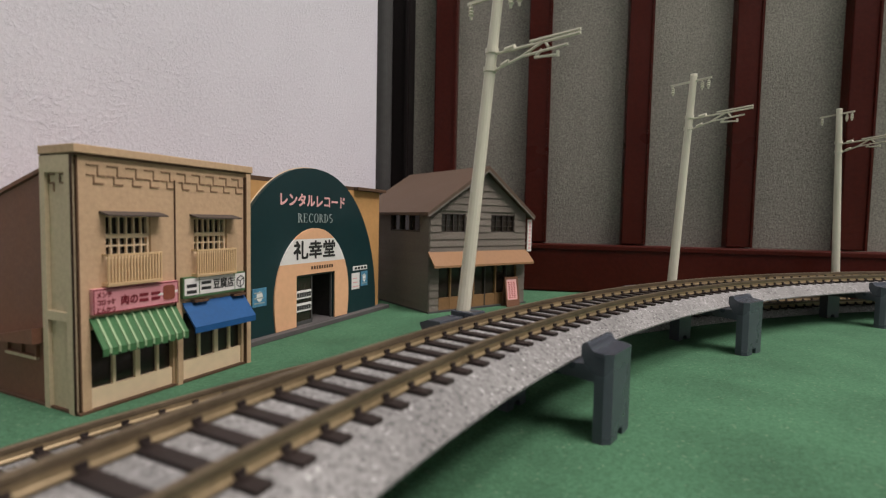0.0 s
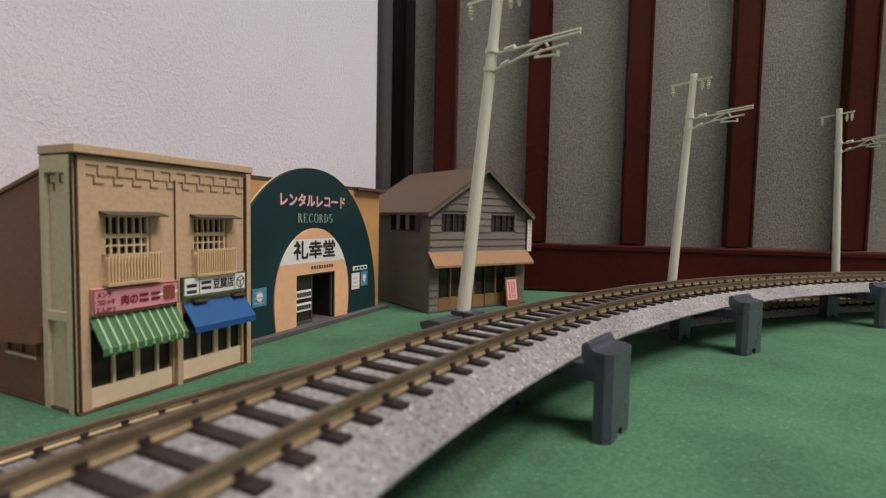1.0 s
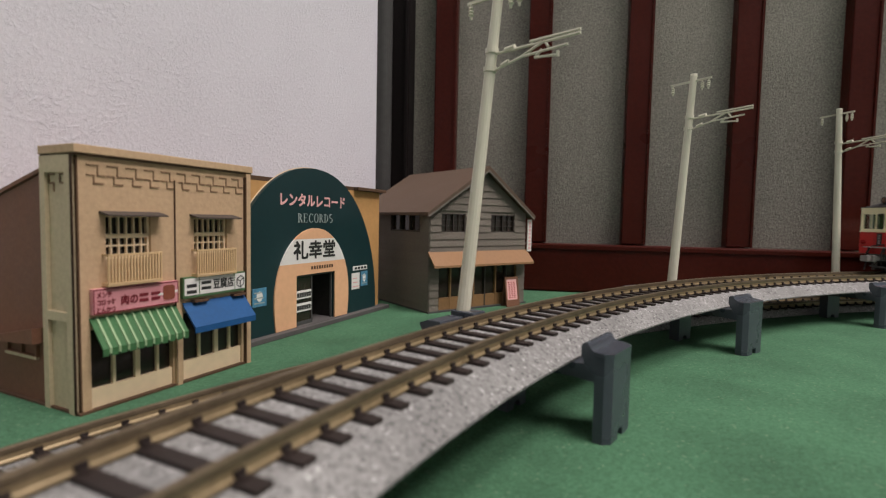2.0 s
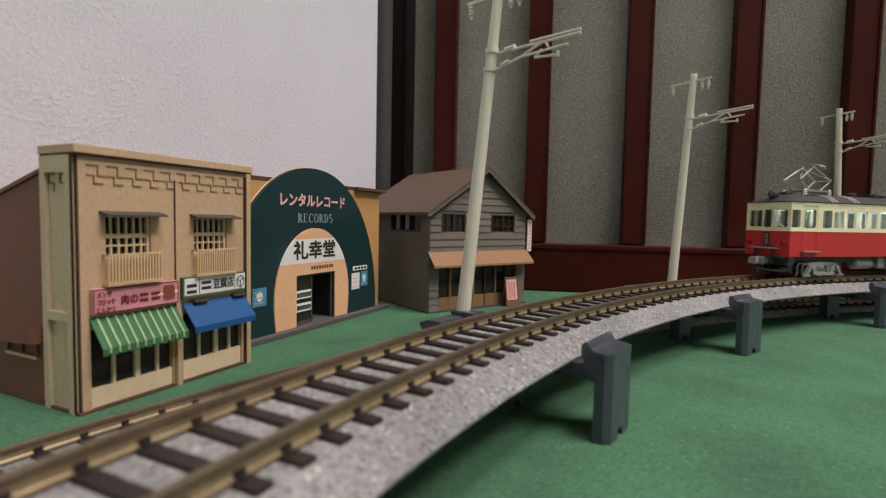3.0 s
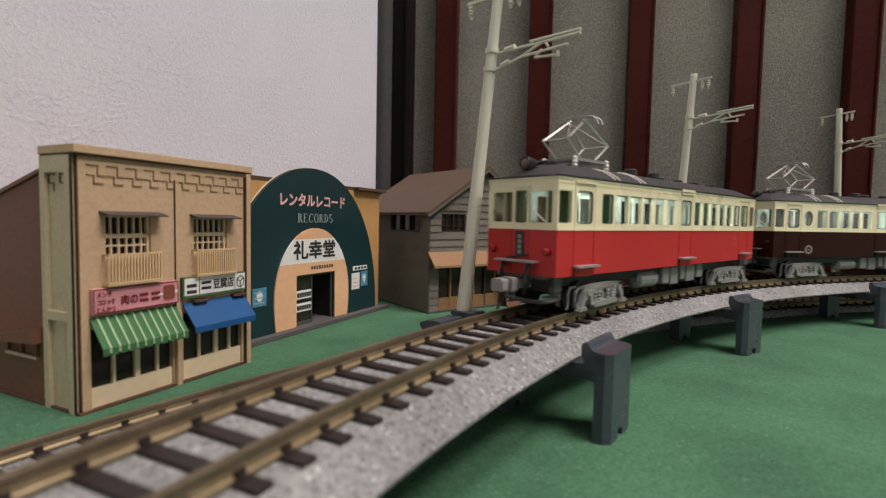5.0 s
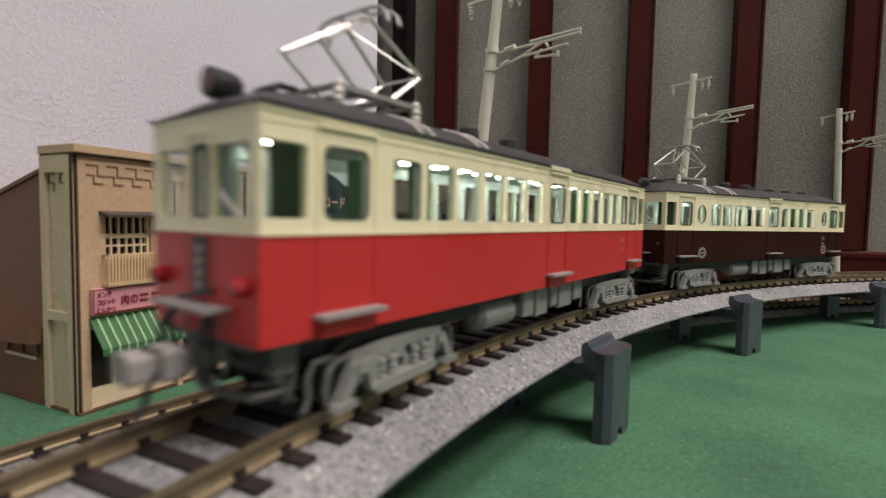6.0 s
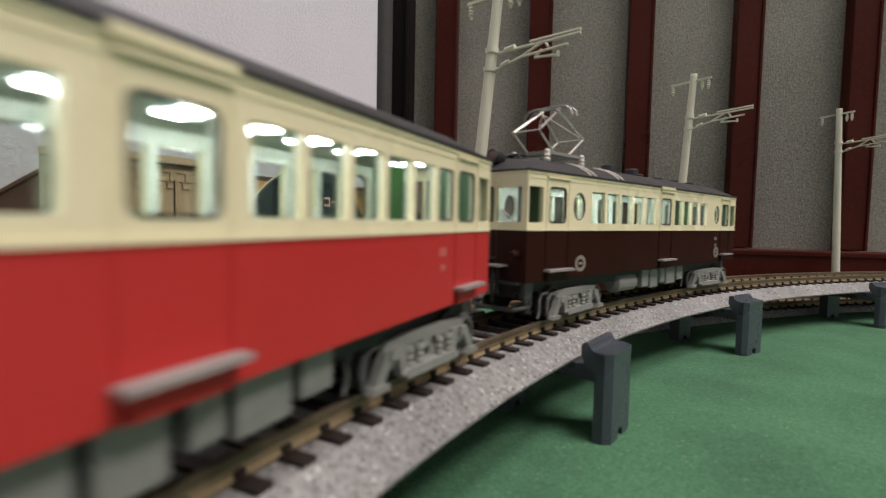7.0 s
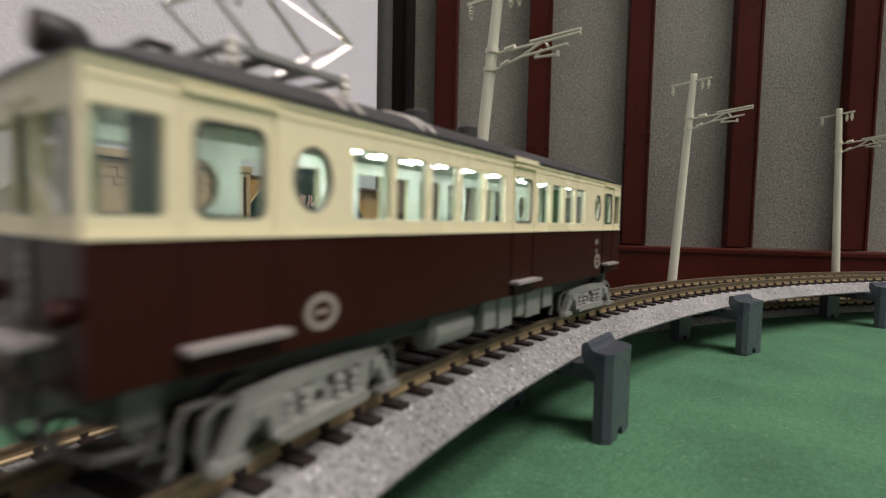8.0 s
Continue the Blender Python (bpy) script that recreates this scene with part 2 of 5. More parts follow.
def B():
    return bmesh.new()


def box(bm, x0, x1, y0, y1, z0, z1, bev=0.0):
    vs = [bm.verts.new(c) for c in ((x0, y0, z0), (x1, y0, z0), (x1, y1, z0), (x0, y1, z0), (x0, y0, z1), (x1, y0, z1), (x1, y1, z1), (x0, y1, z1))]
    fs = [bm.faces.new([vs[i] for i in f]) for f in ((0, 3, 2, 1), (4, 5, 6, 7), (0, 1, 5, 4), (1, 2, 6, 5), (2, 3, 7, 6), (3, 0, 4, 7))]
    if bev:
        es = list({e for f in fs for e in f.edges})
        bmesh.ops.bevel(bm, geom=es, offset=bev, segments=2, profile=0.5, affect="EDGES")
    return bm


def rod(bm, p, q, r, n=8, r2=None):
    p, q = Vector(p), Vector(q)
    w = (q - p).normalized()
    u = w.orthogonal().normalized()
    v = w.cross(u)
    r2 = r if r2 is None else r2
    rings = []
    for c, rad in ((p, r), (q, r2)):
        rings.append([bm.verts.new(c + (u * math.cos(a) + v * math.sin(a)) * rad) for a in (2 * math.pi * i / n for i in range(n))])
    for i in range(n):
        bm.faces.new((rings[0][i], rings[0][(i + 1) % n], rings[1][(i + 1) % n], rings[1][i]))
    bm.faces.new(rings[0][::-1])
    bm.faces.new(rings[1])
    return bm


def tube(bm, pts, r, n=6):
    """One bent rod through all the points."""
    pts = [Vector(p) for p in pts]
    rings, u = [], None
    for i, p in enumerate(pts):
        w = (pts[min(i + 1, len(pts) - 1)] - pts[max(i - 1, 0)]).normalized()
        u = w.orthogonal().normalized() if u is None else (u - w * u.dot(w)).normalized()
        v = w.cross(u)
        rings.append([bm.verts.new(p + (u * math.cos(a) + v * math.sin(a)) * r) for a in (2 * math.pi * k / n for k in range(n))])
    for a, b in zip(rings, rings[1:]):
        for i in range(n):
            bm.faces.new((a[i], a[(i + 1) % n], b[(i + 1) % n], b[i]))
    bm.faces.new(rings[0][::-1])
    bm.faces.new(rings[-1])
    return bm


def lathe(bm, p, axis, profile, n=14):
    """profile: (distance along axis, radius) pairs."""
    w = Vector(axis).normalized()
    u = w.orthogonal().normalized()
    v = w.cross(u)
    rings = [[bm.verts.new(Vector(p) + w * d + (u * math.cos(a) + v * math.sin(a)) * r) for a in (2 * math.pi * i / n for i in range(n))] for d, r in profile]
    for a, b in zip(rings, rings[1:]):
        for i in range(n):
            bm.faces.new((a[i], a[(i + 1) % n], b[(i + 1) % n], b[i]))
    bm.faces.new(rings[0][::-1])
    bm.faces.new(rings[-1])
    return bm


def extrude(bm, poly, fn, d0, d1):
    """A prism: the closed outline poly of (u, v), fn(u, v, d) gives the place."""
    a = [bm.verts.new(fn(u, v, d0)) for u, v in poly]
    b = [bm.verts.new(fn(u, v, d1)) for u, v in poly]
    n = len(poly)
    for i in range(n):
        bm.faces.new((a[i], a[(i + 1) % n], b[(i + 1) % n], b[i]))
    bm.faces.new(a[::-1])
    bm.faces.new(b)
    return bm


def plate(bm, outline, holes, fn, d0, d1):
    """A plate with openings through it."""
    loops, edges = [], []
    for poly in (outline, *holes):
        vs = [bm.verts.new(fn(u, v, d0)) for u, v in poly]
        loops.append((poly, vs))
        edges += [bm.edges.new((vs[i], vs[(i + 1) % len(vs)])) for i in range(len(vs))]
    got = bmesh.ops.triangle_fill(bm, use_beauty=True, edges=edges)
    faces = [g for g in got["geom"] if isinstance(g, bmesh.types.BMFace)]
    twin = {}
    for poly, vs in loops:
        for (u, v), w in zip(poly, vs):
            twin[w] = bm.verts.new(fn(u, v, d1))
    for f in faces:
        bm.faces.new([twin[w] for w in reversed(f.verts)])
    for poly, vs in loops:
        for i in range(len(vs)):
            a, b = vs[i], vs[(i + 1) % len(vs)]
            bm.faces.new((a, b, twin[b], twin[a]))
    return bm


def rect(u0, u1, v0, v1):
    return [(u0, v0), (u1, v0), (u1, v1), (u0, v1)]


def rrect(u0, u1, v0, v1, r, n=4):
    out = []
    for cx, cy, a0 in ((u1 - r, v0 + r, -90), (u1 - r, v1 - r, 0), (u0 + r, v1 - r, 90), (u0 + r, v0 + r, 180)):
        out += [(cx + r * math.cos(radians(a0 + 90 * i / n)), cy + r * math.sin(radians(a0 + 90 * i / n))) for i in range(n + 1)]
    return out


def oval(cu, cv, ru, rv, n=24, a0=0, a1=360):
    k = n if a1 - a0 == 360 else n + 1
    return [(cu + ru * math.cos(radians(a0 + (a1 - a0) * i / n)), cv + rv * math.sin(radians(a0 + (a1 - a0) * i / n))) for i in range(k)]


FRONT = lambda u, v, d: (u, -d, v)  # facade: u along it, v up, d out of it


def words(name, text, u, v, height, width, material, parent, out=0.3, fn=None, bold=0.0, label=""):
    """Lettering of a given height and width, its lower left corner at (u, v) of a facade."""
    cu = bpy.data.curves.new(name, "FONT")
    cu.body = text
    tmp = new("lettering_curve", cu)
    deps = bpy.context.evaluated_depsgraph_get()
    me = bpy.data.meshes.new_from_object(tmp.evaluated_get(deps))
    bpy.data.objects.remove(tmp)
    bm = B()
    bm.from_mesh(me)
    bpy.data.meshes.remove(me)
    xs, ys = [w.co.x for w in bm.verts], [w.co.y for w in bm.verts]
    if not xs:
        bm.free()
        return None
    sx, sy = width / (max(xs) - min(xs)), height / (max(ys) - min(ys))
    x0, y0 = min(xs), min(ys)
    for w in bm.verts:
        a, b = (w.co.x - x0) * sx, (w.co.y - y0) * sy
        w.co = (fn or FRONT)(u + a, v + b, out)
    if bold:
        for k, (du, dv) in enumerate(((bold, 0), (0, bold), (bold, bold))):
            made = bmesh.ops.duplicate(bm, geom=bm.verts[:] + bm.edges[:] + bm.faces[:]) if k == 0 else bmesh.ops.duplicate(bm, geom=base)
            if k == 0:
                base = [g for g in made["geom"]]
            move = [g for g in made["geom"] if isinstance(g, bmesh.types.BMVert)]
            off = Vector((fn or FRONT)(du, dv, 0.004 * (k + 1))) - Vector((fn or FRONT)(0, 0, 0))
            shift = off if k == 0 else off - first
            first = off if k == 0 else first
            for w in move:
                w.co += shift
    return part(name, bm, material, parent, label)


# ---- the room ----
def room():
    # green mat that covers the whole table
    bm = B()
    g = bmesh.ops.create_grid(bm, x_segments=60, y_segments=60, size=1)
    for w in bm.verts:
        w.co = Vector((200 + w.co.x * 1700, -600 + w.co.y * 1400, 0))
    tagged(link_mesh("ground", bm, FELT), "green flocked mat under the model town", "ground", kind="structure")
    # white wall behind the shops
    u = Vector((0.423, 0.906))
    bm = B()
    prof = [(-2460, 0), (0, 0)] + [(6 * math.sin(radians(a)), 6 - 6 * math.cos(radians(a))) for a in range(8, 91, 8)] + [(6, 9), (-2460, 9)]
    extrude(bm, prof, lambda a, b, d: (a, b, d), 0, 1500)
    ob = tagged(link_mesh("wall_west", bm, WHITEWALL), "white wall with embossed paper behind the shops", "wall", kind="structure")
    ob.matrix_world = at(-29, 215, 0, math.degrees(math.atan2(u.y, u.x)))
    # papered wall with lacquered slats
    wall = at(41.1, 221.2, 0, -10.2)
    bm = box(B(), -110, 1895, 3, 15, 0, 1500)
    north = tagged(link_mesh("wall_north", bm, FABRIC), "grey woven paper wall with red wooden slats", "wall", kind="structure")
    north.matrix_world = wall
    for k in range(-1, 45):
        s = -0.4 + 41.2 * k
        bm = box(B(), s - 4.9, s + 4.9, -3.2, 2.9, 21.2, 1500, 0.5)
        box(bm, s + 3.9, s + 4.7, -3.8, -3.1, 21.2, 1500)
        part("slat", bm, REDWOOD, north)
    bm = box(B(), -80, 1890, -5.5, 2.9, 0.2, 20.8, 0.6)
    box(bm, -80, 1890, -6.1, -5.4, 18.6, 20.4, 0.15)
    base = part("baseboard", bm, REDWOOD, north, "red lacquered bottom rail")
    bm = box(B(), -69, -57, -9, 2.8, 0.2, 1500, 0.8)
    box(bm, -58.5, -57.2, -10, -8.8, 0.2, 1500)
    post = tagged(link_mesh("corner_post", bm, BLACKWOOD), "black wooden corner post between the walls", "post", kind="structure")
    post.matrix_world = wall
    # added dark strip stands in for the soft shade at the wall's end
    bm = extrude(B(), [(-1.0, 1.0)] + [(2.5 - 5.0 * math.cos(radians(a)) * 0.7, -1.2 - 3.6 * math.sin(radians(a))) for a in range(0, 181, 15)] + [(6.0, 1.0)], lambda a, b, d: (a, b, d), 0.2, 1500)
    trim = tagged(link_mesh("trim", bm, SHADEGREY), "rounded dark grey strip standing in for shade at the wall's end", "trim", kind="structure")
    trim.matrix_world = at(-29, 215, 0, math.degrees(math.atan2(u.y, u.x)))
    # the rest of the room
    tagged(link_mesh("wall_south", box(B(), -1500, 1900, -2010, -2000, 0, 1500), WHITEWALL), "plain white wall", "wall", kind="structure")
    tagged(link_mesh("wall_east", box(B(), 1900, 1910, -2000, 800, 0, 1500), WHITEWALL), "plain white wall", "wall", kind="structure")
    tagged(link_mesh("ceiling", box(B(), -1500, 1910, -2010, 900, 1500, 1512), CEIL), "plain white ceiling", "ceiling", kind="structure")
    for lx, ly, _ in LAMPS:
        lamp = thing("ceiling_light", "white enamelled ceiling fitting with a lit tube", "lamp", at(lx * 1000, ly * 1000, 1450, 65), "ceiling lights")
        part("housing", box(B(), -600, 600, -230, 230, 0, 50, 4), TUBEMAT, lamp)


room()

# ---- the railway ----
CX, CY, RAD, RAILTOP = 222.9, -86.0, 268.8, 14.6


def polar(r, th, z=0.0, cx=CX, cy=CY):
    return (cx + r * math.cos(radians(th)), cy + r * math.sin(radians(th)), z)


def sweep(bm, section, cx, cy, t0, t1, step, grow=lambda th: 0.0):
    """A closed section of (radius, z) along an arc."""
    n = max(2, round((t1 - t0) / step))
    rings = [[bm.verts.new(polar(r + grow(t0 + (t1 - t0) * i / n), t0 + (t1 - t0) * i / n, z, cx, cy)) for r, z in section] for i in range(n + 1)]
    k = len(section)
    for a, b in zip(rings, rings[1:]):
        for i in range(k):
            bm.faces.new((a[i], a[(i + 1) % k], b[(i + 1) % k], b[i]))
    bm.faces.new(rings[0][::-1])
    bm.faces.new(rings[-1])
    return bm


def rail_web(r, top):
    h = 1.75
    return [(r - 0.38, top - h), (r + 0.38, top - h), (r + 0.38, top - h + 0.25), (r + 0.22, top - h + 0.4), (r + 0.22, top - 0.74), (r - 0.22, top - 0.74), (r - 0.22, top - h + 0.4), (r - 0.38, top - h + 0.25)]


def rail_head(r, top):
    return [(r - 0.22, top - 0.75), (r + 0.22, top - 0.75), (r + 0.36, top - 0.62), (r + 0.33, top - 0.06), (r + 0.26, top), (r - 0.26, top), (r - 0.33, top - 0.06), (r - 0.36, top - 0.62)]


def track(name, label, rad, top, bottom, foot, cx, cy, t0, t1, pitch, grow=lambda th: 0.0):
    line = thing(name, label, "track", None)
    bed = top - 2.0
    half = [(-foot, bottom), (-foot - 0.05, bottom + 0.3), (-8.3, bed - 0.3), (-7.6, bed)]
    sec = [(rad + u, z) for u, z in half] + [(rad - u, z) for u, z in reversed(half)]
    part("roadbed", sweep(B(), sec, cx, cy, t0, t1, 0.6, grow), BALLAST, line, "grey moulded ballast roadbed")
    for s in (-4.9, 4.9):
        rail = part("rail", sweep(B(), rail_head(rad + s, top), cx, cy, t0, t1, 0.75, grow), RAILM, line, "dark brown brass rail")
        part("web", sweep(B(), rail_web(rad + s, top), cx, cy, t0, t1, 0.75, grow), WEBM, rail, "bright brass rail web")
    bm = B()
    box(bm, -7.5, 7.5, -0.72, 0.72, -0.3, 0.4, 0.0)
    for s in (-4.9, 4.9):
        for e in (-1, 1):
            box(bm, s + e * 0.34 - 0.15, s + e * 0.34 + 0.15, -0.42, 0.42, 0.4, 1.0)
            box(bm, s + e * 0.7 - 0.25, s + e * 0.7 + 0.25, -0.3, 0.3, 0.4, 0.56)
    tie = part("tie", bm, TIE, line)
    me = tie.data
    n = int((t1 - t0) / pitch)
    for i in range(n):
        th = t0 + pitch * (i + 0.5)
        ob = tie if i == 0 else new("tie", me)
        ob.parent = line
        x, y, z = polar(rad + grow(th), th, bed, cx, cy)
        ob.matrix_basis = at(x, y, z, th + 0.5 * math.sin(i * 7.3))
    return line


track("viaduct_track", "raised curved track on grey piers", RAD, RAILTOP, 10.0, 11.5, CX, CY, 39.94, 197, 0.905)


def ease(th):
    """The lower line swings wider past the houses."""
    f = min(1.0, max(0.0, (th - 112) / 48))
    return 18.5 * f * f * (3 - 2 * f)


track("ground_track", "curved track on the green mat", 282.5, 4.0, 0.05, 9.4, CX, CY, 62, 174, 0.88, ease)


def pier(th):
    """A two-legged pier across the raised track: a tall inner leg, a plain outer leg and a beam."""
    ob = thing("track_pier", "slate grey plastic pier under the raised track", "pier", at(*polar(RAD - 17.4, th)[:2], 0, th), "piers of the raised track")
    # octagonal inner leg on two feet with an arched notch between them
    arch = [(-0.95, 0.05)] + [(-0.95 * math.cos(radians(a)), 0.35 + 0.95 * math.sin(radians(a))) for a in range(0, 181, 30)] + [(0.95, 0.05)]
    bm = extrude(B(), [(-0.6, -3.6), (0.35, -4.5), (1.7, -4.5), (1.7, 4.5), (0.35, 4.5), (-0.6, 3.6)], lambda u, v, e: (u, v, e), 1.32, 12.0)
    for sgn in (-1, 1):
        extrude(bm, [(-0.6, sgn * 3.6), (0.35, sgn * 4.5), (1.7, sgn * 4.5), (1.7, sgn * 0.95), (-0.6, sgn * 0.95)], lambda u, v, e: (u, v, e), 0.02, 1.31)
    part("leg", bm, PIER, ob)
    # sloped cap, chamfered like the leg, with a rounded bead along its back
    bm = extrude(B(), [(-0.65, -3.6), (0.35, -4.6), (2.4, -4.6), (2.4, 4.6), (0.35, 4.6), (-0.65, 3.6)], lambda u, v, e: (u, v, e + 0.08 * u), 12.02, 12.45)
    bead = [(1.6, 12.55), (2.05, 12.72), (2.35, 13.0), (2.55, 13.4), (2.85, 13.65), (3.3, 13.62), (3.6, 13.3), (3.65, 12.0), (3.2, 10.9), (2.3, 9.9), (1.6, 9.5)]
    extrude(bm, bead, lambda u, v, e: (u, e, v), -4.55, 4.55)
    part("cap", bm, PIER, ob)
    # outer leg with its arched foot
    outline = [(-2.9, 0.02)] + arch + [(2.9, 0.02), (2.9, 7.6), (-2.9, 7.6)]
    part("leg", extrude(B(), outline, lambda u, v, e: (e, u, v), 16.0, 18.6), PIER, ob)
    bm = extrude(B(), [(1.5, 9.4), (3.4, 10.2), (5.6, 9.9), (33.4, 9.9), (33.4, 8.0), (16.0, 7.5), (6.0, 7.9), (1.5, 7.6)], lambda u, v, e: (u, e, v), -2.3, 2.3)
    part("beam", bm, PIER, ob)
    bm = extrude(B(), [(29.4, 9.95), (33.4, 9.95), (34.3, 11.8), (32.4, 12.5), (29.6, 12.5)], lambda u, v, e: (u, e, v), -3.3, 3.3)
    part("outer_cap", bm, PIER, ob)


for th in (141.9, 126.5, 110.1, 94.0, 157.7, 173.5, 189.3, 78.0, 62.0):
    pier(th)


def trolley_pole(th, r, lx, ly):
    """A catenary mast; lx, ly: by how much its top leans."""
    x, y, _ = polar(r, th)
    z0, h = 12.2, 61.0
    ob = thing("catenary_pole", "cream plastic catenary pole leaning beside the track", "pole", at(x, y, z0, th), "catenary poles")
    dirx = Vector((math.cos(radians(th)), math.sin(radians(th))))
    diry = Vector((-dirx.y, dirx.x))
    lean = Vector((lx, ly))
    top = Vector((lean @ dirx, lean @ diry, h))
    bm = B()
    rod(bm, (0, 0, 0), top, 1.35, 14, 0.95)
    rod(bm, top, top * (1 + 0.8 / h), 1.05, 14, 0.9)
    for f in (0.755, 0.81):
        c = top * f
        rod(bm, c - Vector((0, 0, 0.45)), c + Vector((0, 0, 0.45)), 1.3, 14)
    part("mast", bm, POLE, ob)
    bm = box(B(), -3.6, 1.8, -2.3, 1.6, -2.2, 0.9, 0.25)
    part("clamp", bm, PIER, ob)
    # bracket arm over the rails
    a, b = top * 0.8, top * 0.745
    bm = B()
    tip = a + Vector((-17.5, 0, 0.3))
    rod(bm, a, tip, 0.28, 6)
    rod(bm, a + Vector((-3.0, 0, 0.3)), a + Vector((-5.0, 0, 0.5)), 0.5, 8)
    rod(bm, a + Vector((-8, 0, 0.75)), tip + Vector((0, 0, 0.6)), 0.26, 6)
    elbow = b + Vector((-6.6, 0, 1.7))
    rod(bm, b, elbow, 0.26, 6)
    rod(bm, elbow, a + Vector((-10.5, 0, 0.2)), 0.26, 6)
    rod(bm, b + Vector((-2.6, 0, 0.85)), b + Vector((-4.2, 0, 1.4)), 0.48, 8)
    pull = elbow + Vector((-9.0, 0, 0.5))
    rod(bm, elbow, pull, 0.26, 6)
    rod(bm, a + Vector((-11, 0, 0.2)), elbow + Vector((-5.4, 0, 0.75)), 0.26, 6)
    rod(bm, elbow + Vector((-4.2, 0, 0.55)), elbow + Vector((-2.8, 0, -0.6)), 0.26, 6)
    rod(bm, elbow + Vector((-2.8, 0, -0.6)), elbow + Vector((-7.2, 0, -0.9)), 0.24, 6)
    rod(bm, elbow + Vector((-7.2, 0, -1.2)), elbow + Vector((-7.2, 0, -0.3)), 0.3, 6)
    part("bracket_arm", bm, POLE, ob)
    # cross arm with insulators
    c = top * 0.975
    bm = box(B(), c.x - 5.4, c.x + 7.0, c.y - 0.25, c.y + 0.25, c.z, c.z + 0.55)
    part("cross_arm", bm, POLE, ob)
    for dx in (-4.6, -2.8, 6.2):
        p = c + Vector((dx, 0, 0))
        bm = lathe(B(), p, (0, 0, -1), [(-0.6, 0.12), (0, 0.2), (0.5, 0.25), (0.7, 0.55), (1.0, 0.3), (1.3, 0.55), (1.6, 0.3), (1.9, 0.6), (2.2, 0.3), (2.8, 0.25)], 10)
        part("insulator", bm, POLE, ob)


trolley_pole(140.58, 283.3, 5.4, 1.0)
trolley_pole(123.43, 280.2, 3.6, 0.0)
trolley_pole(105.44, 282.4, -2.6, 0.0)
trolley_pole(158.4, 283.9, 2.0, 0.0)
trolley_pole(87.6, 282.1, 0.0, 0.0)


